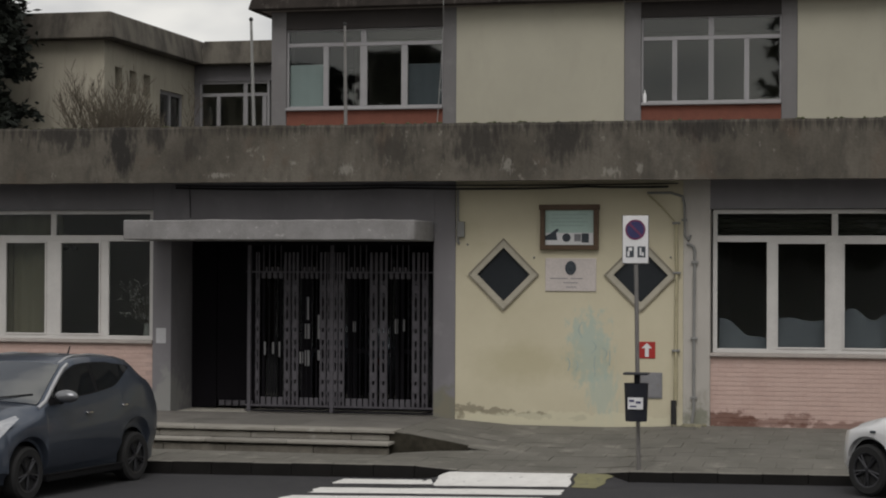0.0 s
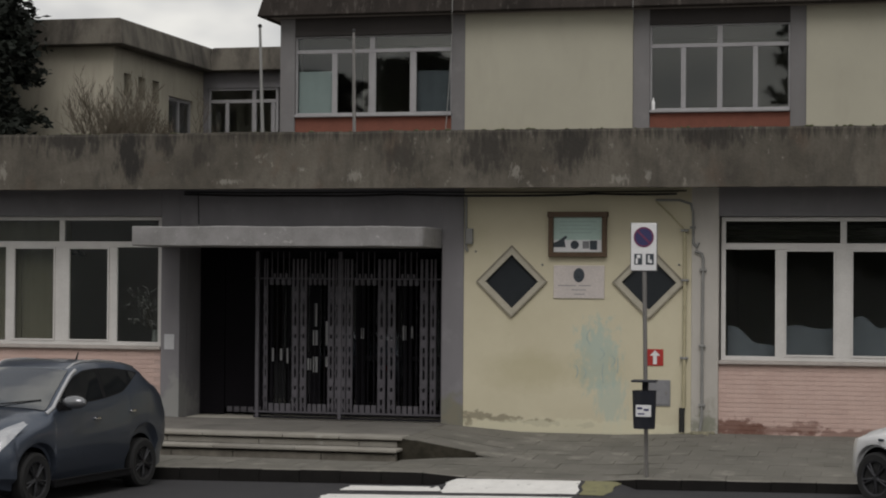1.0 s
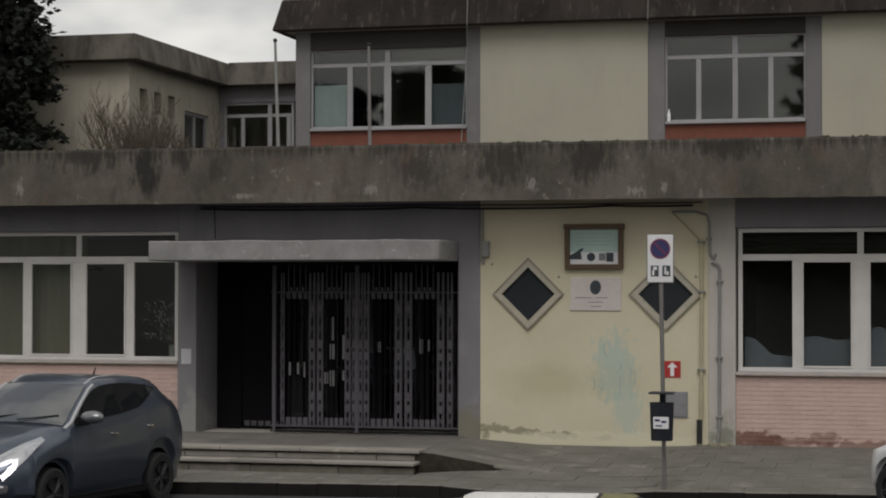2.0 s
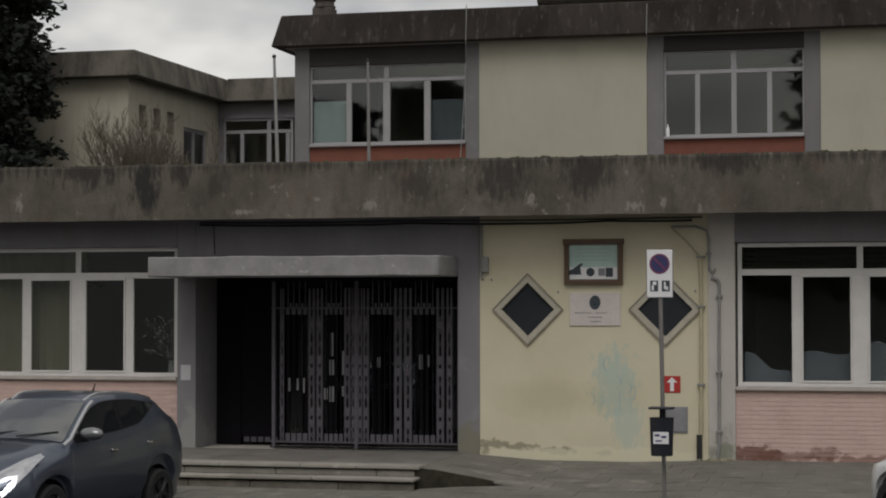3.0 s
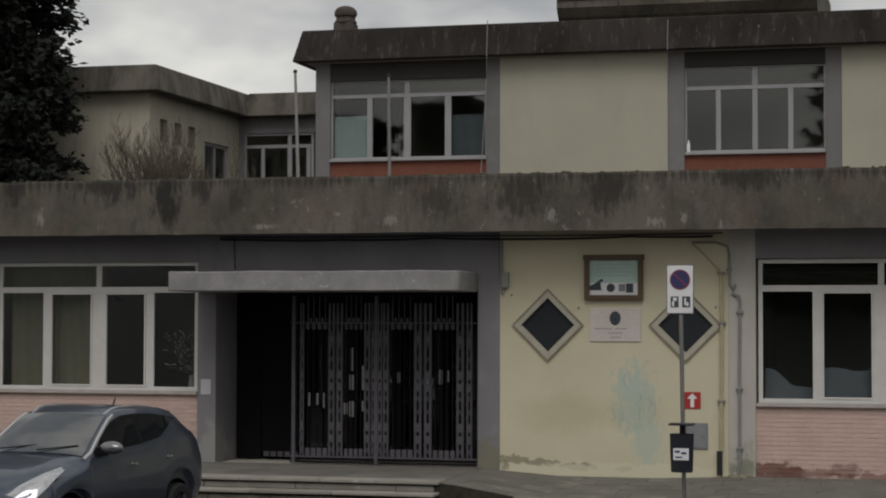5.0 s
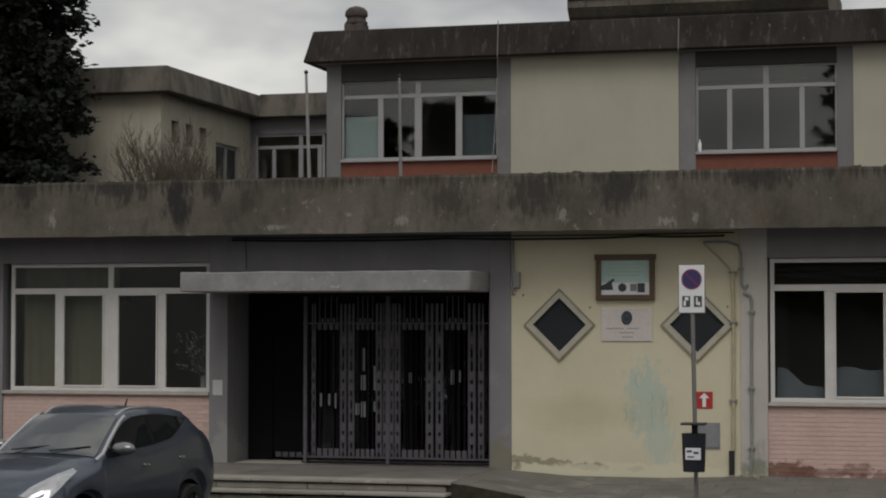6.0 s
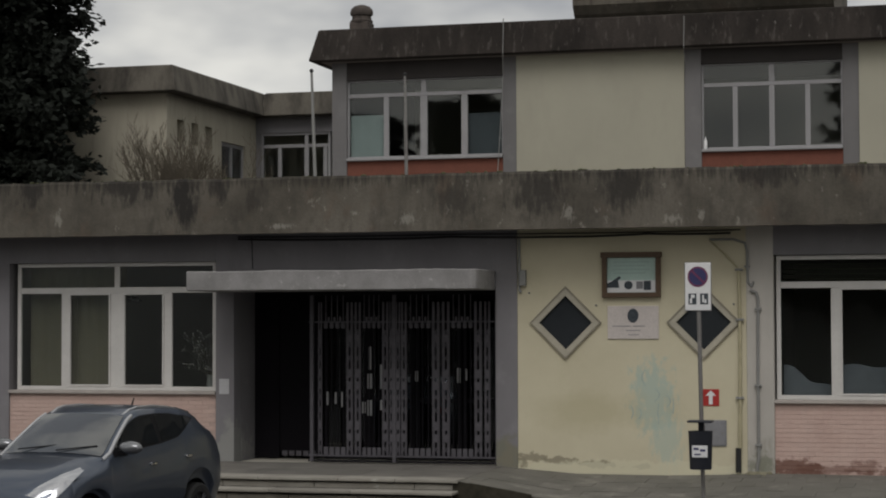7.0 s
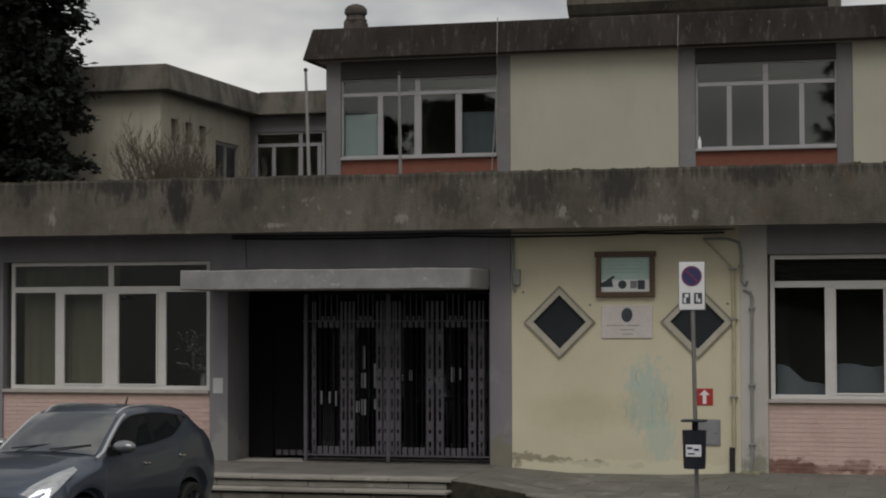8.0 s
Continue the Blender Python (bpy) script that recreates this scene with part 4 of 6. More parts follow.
def flat_strip(a, b):
    """A folded lattice strip: two flat bars, crossed links between them, riveted lens plates over the crossings."""
    w = b - a
    for x in (a + 0.17 * w, b - 0.17 * w):
        bm = NB()
        box(bm, x - 0.17 * w, x + 0.17 * w, -0.012, 0.012, 0.1, 2.72, 0.003)
        part("bar", bm, IRON_LIGHT, gate)
    bm = NB()
    z = 0.12
    while z < 2.3:
        rod(bm, (a, -0.018, z), (b, -0.018, z + 0.22), 0.008, sides=5)
        rod(bm, (b, -0.018, z), (a, -0.018, z + 0.22), 0.008, sides=5)
        z += 0.22
    part("lattice", bm, IRON_LIGHT, gate, "criss-cross lattice strip")
    for z in (0.42, 0.62, 1.3, 1.5, 2.1):
        bm = NB()
        prism(bm, [(a + w / 2 + 0.42 * w * math.cos(k * math.pi / 5), z + 0.07 * math.sin(k * math.pi / 5)) for k in range(10)], -0.026, -0.0185)
        part("lens_plate", bm, IRON_LIGHT, gate)


for a, b in ((-10.745, -10.675), (-10.235, -10.125), (-10.09, -9.98), (-9.6, -9.49), (-9.47, -9.41), (-9.36, -9.28), (-9.265, -9.165), (-8.72, -8.59), (-8.545, -8.415), (-7.985, -7.855), (-7.81, -7.71)):
    flat_strip(a, b)
# the four open lights: thin uprights, a row of plates over and a row under them
for a, b in ((-10.66, -10.245), (-9.965, -9.615), (-9.15, -8.735), (-8.4, -8.0)):
    w = (b - a) / 4
    for i in range(4):
        bm = NB()
        box(bm, a + i * w + 0.012, a + (i + 1) * w - 0.012, -0.01, 0.01, 0.12, 0.25, 0.004)
        part("foot_plate", bm, IRON_LIGHT, gate)
        bm = NB()
        box(bm, a + i * w + 0.016, a + (i + 1) * w - 0.016, -0.01, 0.01, 2.27, 2.37, 0.02)
        part("head_plate", bm, IRON_LIGHT, gate)
        for z0, z1, mat in ((0.25, 2.27, IRON), (2.37, GT - 0.04, IRON_LIGHT)):
            bm = NB()
            box(bm, a + (i + 0.5) * w - 0.007, a + (i + 0.5) * w + 0.007, -0.008, 0.008, z0, z1, 0.002)
            part("thin_bar", bm, mat, gate)
        if i:
            bm = NB()
            box(bm, a + i * w - 0.02, a + i * w + 0.02, -0.01, 0.01, 2.4, 2.47, 0.01)
            part("collar", bm, IRON_LIGHT, gate)
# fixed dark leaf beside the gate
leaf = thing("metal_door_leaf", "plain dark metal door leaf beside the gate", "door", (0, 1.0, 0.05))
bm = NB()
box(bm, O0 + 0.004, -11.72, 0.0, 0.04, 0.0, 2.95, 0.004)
part("fixed_panel", bm, PORCH_SHADE, leaf)
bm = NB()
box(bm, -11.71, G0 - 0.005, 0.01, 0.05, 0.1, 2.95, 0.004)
part("door_panel", bm, PORCH_SHADE, leaf)
for k in range(5):
    bm = NB()
    box(bm, -11.66 + k * 0.13, -11.56 + k * 0.13, -0.02, 0.05, 0.04, 0.13, 0.004)
    part("foot_block", bm, IRON_LIGHT, leaf)
# glazed doors behind
doors = thing("door_1", "dark glazed entrance doors behind the gate", "door", (0, 1.1, 0.05), kind="structure")
for k in range(4):
    a = G0 + k * 0.84
    bm = NB()
    for q in ((a, a + 0.82, 2.75, 2.85), (a, a + 0.82, 0, 0.14), (a, a + 0.07, 0.14, 2.75), (a + 0.75, a + 0.82, 0.14, 2.75), (a + 0.07, a + 0.75, 0.98, 1.06)):
        box(bm, q[0], q[1], 0, 0.05, q[2], q[3], 0.004)
    part("door_frame", bm, IRON, doors)
    bm = NB()
    box(bm, a + 0.06, a + 0.76, 0.02, 0.026, 0.13, 2.76)
    part("pane", bm, GLASS, doors).visible_shadow = False
# pale slips placed as painted glints on the door glass
for x, z, w, h in ((-10.89, 0.98, 0.055, 0.23), (-10.72, 1.0, 0.035, 0.2), (-10.6, 0.95, 0.03, 0.26), (-10.12, 1.27, 0.085, 0.26), (-10.12, 0.8, 0.085, 0.27), (-10.22, 0.84, 0.07, 0.2), (-9.89, 1.27, 0.05, 0.42), (-9.89, 0.9, 0.05, 0.17), (-8.5, 1.38, 0.06, 0.25), (-8.36, 1.42, 0.04, 0.2), (-9.25, 1.4, 0.05, 0.18), (-10.1, 1.6, 0.05, 0.4)):
    bm = NB()
    box(bm, x, x + w, 1.085, 1.09, z, z + h)
    tagged(part("notice_and_glint", bm, PAPER_AND_GLINT), "small pale slip painted as a glint on the glazed door", "notice", "door notices")

# ---- things on the walls ----
board = thing("notice_board", "brown wood-framed notice board with a pale green poster", "notice board", (-5.27, 0.02, 3.195))
bm = NB()
for a in ((-0.5, 0.5, 0.27, 0.36), (-0.48, 0.48, -0.38, -0.3), (-0.48, -0.4, -0.3, 0.27), (0.4, 0.48, -0.3, 0.27)):
    box(bm, a[0], a[1], -0.09, -0.001, a[2], a[3], 0.008)
part("frame", bm, WOOD, board)
bm = NB()
box(bm, -0.4, 0.4, -0.03, -0.001, -0.3, 0.27)
part("poster", bm, PRINT_GREEN, board, "pale green printed poster")
bm = NB()
box(bm, -0.395, 0.395, -0.034, -0.0305, -0.295, -0.1)
part("poster_foot", bm, SIGN_WHITE, board, "white lower strip of the poster")
bm = NB()
prism(bm, [(-0.4, -0.22), (-0.2, -0.22), (-0.22, -0.1), (-0.17, -0.06), (-0.2, -0.03), (-0.33, -0.12), (-0.4, -0.15)], -0.038, -0.0345)
part("picture", bm, SIGN_DARK, board)
bm = NB()
prism(bm, [(0.07 * math.cos(a) - 0.05, 0.07 * math.sin(a) - 0.18) for a in (k * math.pi / 8 for k in range(16))], -0.038, -0.0345)
part("picture", bm, SIGN_DARK, board)
bm = NB()
box(bm, 0.08, 0.19, -0.038, -0.0345, -0.24, -0.12)
part("picture", bm, BOX_GREY, board)
bm = NB()
box(bm, 0.2, 0.32, -0.038, -0.0345, -0.26, -0.11)
part("picture", bm, SIGN_DARK, board)
for k in range(4):
    bm = NB()
    box(bm, -0.3, 0.3 - 0.07 * (k % 2), -0.034, -0.0305, 0.19 - k * 0.06, 0.205 - k * 0.06)
    part("text_bar", bm, PRINT_TEXT, board)

plaque = thing("wall_plaque", "pale marble plaque with a dark emblem", "plaque", (-5.25, 0.02, 2.41))
bm = NB()
box(bm, -0.42, 0.42, -0.022, -0.001, -0.27, 0.27, 0.006)
part("slab", bm, MARBLE, plaque)
bm = NB()
for k in range(14):
    a = 2 * math.pi * k / 14
    bmesh.ops.create_icosphere(bm, subdivisions=1, radius=0.034, matrix=Matrix.Translation((0.065 * math.cos(a), -0.022, 0.11 + 0.085 * math.sin(a))) @ Matrix.Diagonal((1, 0.25, 1.1, 1)))
bmesh.ops.create_icosphere(bm, subdivisions=2, radius=0.055, matrix=Matrix.Translation((0, -0.022, 0.11)) @ Matrix.Diagonal((0.9, 0.2, 1.1, 1)))
part("emblem", bm, SIGN_DARK, plaque, "dark wreath-shaped emblem")
for z, a, b in ((-0.06, -0.34, -0.05), (-0.06, 0.0, 0.2), (-0.13, -0.12, 0.12), (-0.2, -0.08, 0.1)):
    bm = NB()
    box(bm, a, b, -0.0265, -0.0225, z - 0.006, z + 0.006)
    part("text_bar", bm, BOX_GREY, plaque)

arrow = thing("arrow_sign", "small red wall sign with a white upward arrow", "sign", (-4.0, 0.02, 1.2))
bm = NB()
box(bm, -0.135, 0.135, -0.012, -0.001, -0.135, 0.135, 0.004)
part("plate", bm, SIGN_RED, arrow)
bm = NB()
prism(bm, [(-0.03, -0.11), (0.03, -0.11), (0.03, 0.03), (0.085, 0.03), (0, 0.115), (-0.085, 0.03), (-0.03, 0.03)], -0.016, -0.0125)
part("arrow", bm, SIGN_WHITE, arrow, "white arrow")

for x, z in ((-5.86, 2.69), (-3.62, 2.7), (-6.98, 2.9)):
    bm = NB()
    lathe(bm, [(0.018, 0.0), (0.018, 0.014), (0.011, 0.022)], 10, Matrix.Translation((x, 0.02, z)) @ pose(0, 0, 0, 90, 0, 0))
    tagged(part("wall_bolt", bm, PIPE_GREY), "rusty grey bolt head in the yellow wall", "bolt", "wall bolts")

meter = thing("meter_cabinet", "grey metal meter cabinet set in the wall", "cabinet", (-3.93, 0.02, 0.63))
bm = NB()
box(bm, -0.18, 0.18, -0.02, -0.001, -0.21, 0.21, 0.005)
part("frame", bm, BOX_GREY, meter)
bm = NB()
box(bm, -0.155, 0.155, -0.028, -0.0205, -0.185, 0.185, 0.004)
door = part("cabinet_door", bm, BOX_GREY, meter)
bm = NB()
box(bm, 0.1, 0.125, -0.036, -0.0285, -0.02, 0.02, 0.003)
part("lock", bm, STEEL, door)

bell = thing("junction_box", "small grey-brown junction box with a conduit", "junction box", (-7.08, 0.02, 3.15))
bm = NB()
box(bm, -0.05, 0.06, -0.09, -0.001, -0.13, 0.13, 0.012)
part("case", bm, PIPE_GREY, bell)
bm = NB()
tube(bm, [(-0.06, -0.03, 0.65), (-0.06, -0.03, 0.1), (-0.06, -0.03, -0.2), (-0.03, -0.03, -0.24)], 0.022)
part("conduit", bm, PIPE_GREY, bell)

def pipe(name, pts, r, mat, label, clips=()):
    t = thing(name, label, "pipe")
    bm = NB()
    tube(bm, [Vector(p) for p in pts], r)
    part("tube", bm, mat, t, "", True)
    for p in clips:
        bm = NB()
        box(bm, p[0] - r * 2.2, p[0] + r * 2.2, p[1] - r * 1.3, 0.02, p[2] - 0.018, p[2] + 0.018, 0.004)
        part("clip", bm, PIPE_GREY, t)
    return t


pipe("wall_pipe", [(-3.53, -0.02, 3.27), (-3.52, -0.02, 2.5), (-3.53, -0.02, 0.85)], 0.028, PIPE, "yellow-painted vertical pipe on the wall", [(-3.53, -0.02, 3.25), (-3.52, -0.02, 2.45), (-3.53, -0.02, 1.2)])
pipe("wall_pipe", [(-3.53, -0.03, 0.849), (-3.53, -0.03, 0.4)], 0.032, PIPE, "yellow-painted pipe collar near the ground", [])
pipe("wall_pipe", [(-3.56, -0.03, 0.399), (-3.56, -0.03, 0.01)], 0.045, CABLE, "dark pipe foot against the wall", [])
pipe("wall_pipe", [(-4.0, -0.01, 3.74), (-3.62, -0.01, 3.74), (-3.43, -0.02, 3.68), (-3.4, -0.02, 3.55), (-3.39, -0.02, 3.05), (-3.33, -0.02, 2.98), (-3.3, -0.02, 3.06)], 0.02, PIPE_GREY, "thin bent grey conduit under the eaves", [(-3.4, -0.02, 3.3)])
pipe("wall_pipe", [(-4.0, -0.01, 3.73), (-3.75, -0.01, 3.5), (-3.55, -0.015, 3.28)], 0.015, PIPE, "slanting thin pipe on the yellow wall", [])
pipe("wall_pipe", [(-3.36, -0.03, 2.92), (-3.26, -0.03, 2.88), (-3.23, -0.03, 2.8), (-3.24, -0.03, 1.6), (-3.24, -0.03, 0.25), (-3.27, -0.03, 0.03)], 0.024, PIPE_GREY, "grey pipe down the pier", [(-3.23, -0.03, 2.62), (-3.24, -0.03, 1.4), (-3.24, -0.03, 0.45)])
def cable(name, pts, r, label, sag=0.0, mat=CABLE):
    bm = NB()
    out = []
    for a, b in zip(pts, pts[1:]):
        for i in range(12):
            u = i / 12
            p = Vector(a).lerp(Vector(b), u)
            p.z -= sag * 4 * u * (1 - u)
            out.append(p)
    out.append(Vector(pts[-1]))
    rings = []
    for i, p in enumerate(out):
        d = (out[min(i + 1, len(out) - 1)] - out[max(i - 1, 0)]).normalized()
        u = d.orthogonal().normalized() if abs(d.y) > 0.9 else d.cross(Vector((0, 1, 0))).normalized()
        w = d.cross(u)
        rings.append([bm.verts.new(p + r * (math.cos(k * math.pi / 3) * u + math.sin(k * math.pi / 3) * w)) for k in range(6)])
    for a, b in zip(rings, rings[1:]):
        for k in range(6):
            bm.faces.new((a[k], a[(k + 1) % 6], b[(k + 1) % 6], b[k]))
    bm.faces.new(rings[0])
    bm.faces.new(rings[-1])
    return tagged(part(name, bm, mat), label, "cable")


cable("cable", [(-12.1, -0.02, 3.86), (-9.8, -0.02, 3.83), (-8.3, -0.02, 3.85), (-6.5, -0.015, 3.82), (-5.0, -0.015, 3.85), (-3.66, -0.015, 3.84)], 0.016, "black cable strung under the eaves", 0.012)
cable("cable", [(-12.1, -0.02, 3.9), (-8.3, -0.02, 3.89), (-3.5, -0.015, 3.89)], 0.01, "thin black cable strung under the eaves", 0.015)
cable("cable", [(-11.85, -0.02, 3.9), (-11.83, -0.02, 3.35)], 0.008, "thin black cable down the lintel wall", 0.0)
cable("cable", [(-8.02, 2.62, 7.9), (-8.03, 2.6, 7.25), (-8.1, 2.9, 6.9), (-8.16, 2.92, 5.9), (-8.27, 2.92, 4.3)], 0.008, "thin cable hanging down the upper wall", 0.0, PIPE_GREY)
cable("cable", [(-4.75, 2.62, 7.8), (-4.76, 2.6, 7.25), (-4.78, 2.95, 6.9)], 0.007, "thin cable hanging from the roof band", 0.0, PIPE_GREY)
bm = NB()
box(bm, -12.45, -12.27, -0.006, -0.001, 1.2, 1.46)
tagged(part("notice_and_glint", bm, PAPER_AND_GLINT), "blank pale paper notice pasted on the pier", "notice")

# faded unreadable scrawl on the yellow wall
rng = random.Random(31)
for k in range(7):
    x, z = -5.25 + 0.11 * k + rng.uniform(-0.05, 0.05), rng.uniform(0.75, 1.6)
    h = rng.uniform(0.12, 0.34)
    bend = rng.uniform(-0.08, 0.08)
    bm = NB()
    for i in range(7):
        u, v = i / 7, (i + 1) / 7
        a, b = x + bend * math.sin(3.1 * u), x + bend * math.sin(3.1 * v)
        prism(bm, [(a, z + h * u), (a + 0.016, z + h * u), (b + 0.016, z + h * v), (b, z + h * v)], 0.0165 - 0.0002 * k, 0.0195)
    tagged(part("paint_scrawl", bm, SCRAWL), "faded pale blue unreadable paint scrawl", "graffiti", "", "structure")

# ---- flagpoles, chimney ----
for (a, b, lab) in (((-10.48, -0.6, 4.3), (-10.56, -0.6, 6.64), "leaning pale grey flagpole behind the parapet"), ((-8.9, -0.6, 4.3), (-8.93, -0.6, 6.52), "thin grey flagpole behind the parapet")):
    f = thing("flagpole", lab, "flagpole", a, "flagpoles")
    d = Vector(b) - Vector(a)
    bm = NB()
    rod(bm, (0, 0, 0), d, 0.034, 0.022, 12)
    part("pole", bm, STEEL if b[0] > -10 else PIPE_GREY, f, "", True)
    bm = NB()
    bmesh.ops.create_uvsphere(bm, u_segments=12, v_segments=8, radius=0.036, matrix=Matrix.Translation(d))
    part("finial", bm, CABLE, f, "", True)
    bm = NB()
    box(bm, -0.08, 0.08, -0.08, 0.08, 0.0, 0.03, 0.006)
    part("base_plate", bm, STEEL, f)
chimney = thing("chimney", "round-capped masonry chimney on the flat roof", "chimney", (-11.78, 6.0, 7.87))
bm = NB()
box(bm, -0.2, 0.2, -0.2, 0.2, -0.1, 0.62, 0.015)
part("stack", bm, CHIMNEY, chimney)
bm = NB()
lathe(bm, [(0.22, 0.62), (0.23, 0.66), (0.2, 0.68), (0.19, 0.76), (0.22, 0.77), (0.235, 0.81), (0.22, 0.89), (0.16, 0.95), (0.06, 0.985)], 24)
part("cap", bm, CHIMNEY, chimney, "domed cap", True)

# ---- sign post with litter bin ----
PX, PY, PZ = -3.51, -4.62, -0.245
sign = thing("sign_post", "leaning steel post with a no-parking sign", "road sign", (PX, PY, PZ))
bm = NB()
rod(bm, (0, 0, -0.05), (-0.055, 0, 3.42), 0.03, sides=14)
part("post", bm, STEEL, sign, "", True)
bm = NB()
box(bm, -0.225, 0.125, -0.05, -0.034, 2.82, 3.47, 0.005)
plate = part("sign_plate", bm, SIGN_WHITE, sign, "white enamel sign plate")
bm = NB()
box(bm, -0.235, 0.135, -0.033, -0.026, 2.81, 3.48, 0.004)
part("sign_back", bm, STEEL, sign)
def disc(r, r0, y0, y1, cx=-0.05, cz=3.28, n=28):
    bm = NB()
    for i in range(n):
        a, b = 2 * math.pi * i / n, 2 * math.pi * (i + 1) / n
        q = [(cx + r * math.cos(a), cz + r * math.sin(a)), (cx + r * math.cos(b), cz + r * math.sin(b))]
        q += [(cx + r0 * math.cos(b), cz + r0 * math.sin(b)), (cx + r0 * math.cos(a), cz + r0 * math.sin(a))] if r0 else [(cx, cz)]
        prism(bm, q, y0, y1)
    return bm
part("sign_disc", disc(0.128, 0, -0.053, -0.0505), SIGN_BLUE, plate, "blue disc")
part("sign_ring", disc(0.14, 0.116, -0.055, -0.0508), SIGN_RING, plate, "red ring")
bm = NB()
prism(bm, [(-0.15, 3.36), (-0.13, 3.38), (0.05, 3.2), (0.03, 3.18)], -0.0565, -0.0532)
part("sign_bar", bm, SIGN_RING, plate, "red diagonal bar")
for cx in (-0.125, 0.035):
    bm = NB()
    box(bm, cx - 0.055, cx + 0.055, -0.053, -0.0505, 2.9, 3.05)
    part("symbol_panel", bm, SIGN_DARK, plate, "small dark symbol panel")
    bm = NB()
    if cx < 0:
        box(bm, cx - 0.02, cx + 0.03, -0.0555, -0.0532, 2.99, 3.035)
        box(bm, cx - 0.035, cx - 0.005, -0.0555, -0.0532, 2.915, 2.985)
    else:
        box(bm, cx - 0.025, cx - 0.002, -0.0555, -0.0532, 2.93, 3.03)
        box(bm, cx + 0.004, cx + 0.03, -0.0555, -0.0532, 2.92, 2.97)
    part("symbol", bm, SIGN_WHITE, plate)
for z in (2.9, 3.35):
    bm = NB()
    box(bm, -0.1, 0.0, -0.04, 0.045, z, z + 0.03, 0.004)
    part("bracket", bm, STEEL, sign)

waste = thing("litter_bin", "black metal litter bin with a white label, clamped to the post", "litter bin", (PX - 0.015, PY - 0.16, PZ + 0.66))
bm = NB()
lathe(bm, [(0.145, 0.0), (0.15, 0.02), (0.165, 0.5), (0.17, 0.52), (0.155, 0.52), (0.14, 0.06)], 24, Matrix.Diagonal((1, 0.72, 1, 1)))
part("bin_body", bm, BIN_DARK, waste, "", True)
bm = NB()
box(bm, -0.17, 0.17, -0.13, 0.12, 0.635, 0.665, 0.012)
part("bin_lid", bm, BIN_DARK, waste)
bm = NB()
box(bm, -0.04, 0.04, 0.06, 0.13, 0.4, 0.64, 0.006)
part("bin_bracket", bm, BIN_DARK, waste)
bm = NB()
box(bm, -0.1, 0.11, -0.128, -0.12, 0.17, 0.33, 0.003)
label_plate = part("bin_label", bm, SIGN_WHITE, waste, "white label plate")
for a, b, c, d in ((-0.08, -0.01, 0.27, 0.3), (0.01, 0.08, 0.25, 0.28), (-0.07, 0.02, 0.2, 0.22)):
    bm = NB()
    box(bm, a, b, -0.1315, -0.1285, c, d)
    part("text_bar", bm, SIGN_BLUE, label_plate)


# ---- parked cars ----
def curve(points):
    """A smooth function through (x, value) points in rising x."""
    xs_, vs_ = [p[0] for p in points], [p[1] for p in points]

    def f(x):
        if x <= xs_[0]:
            return vs_[0]
        for i in range(len(xs_) - 1):
            if x <= xs_[i + 1]:
                u = (x - xs_[i]) / (xs_[i + 1] - xs_[i])
                a = (vs_[i + 1] - vs_[i - 1]) / (xs_[i + 1] - xs_[i - 1]) if i else (vs_[1] - vs_[0]) / (xs_[1] - xs_[0])
                k = i + 2 if i + 2 < len(xs_) else i + 1
                b = (vs_[k] - vs_[i]) / (xs_[k] - xs_[i])
                h = xs_[i + 1] - xs_[i]
                lin = vs_[i] + (vs_[i + 1] - vs_[i]) * u
                her = (2 * u**3 - 3 * u**2 + 1) * vs_[i] + (u**3 - 2 * u**2 + u) * h * a + (-2 * u**3 + 3 * u**2) * vs_[i + 1] + (u**3 - u**2) * h * b
                return 0.5 * lin + 0.5 * her
        return vs_[-1]
    return f


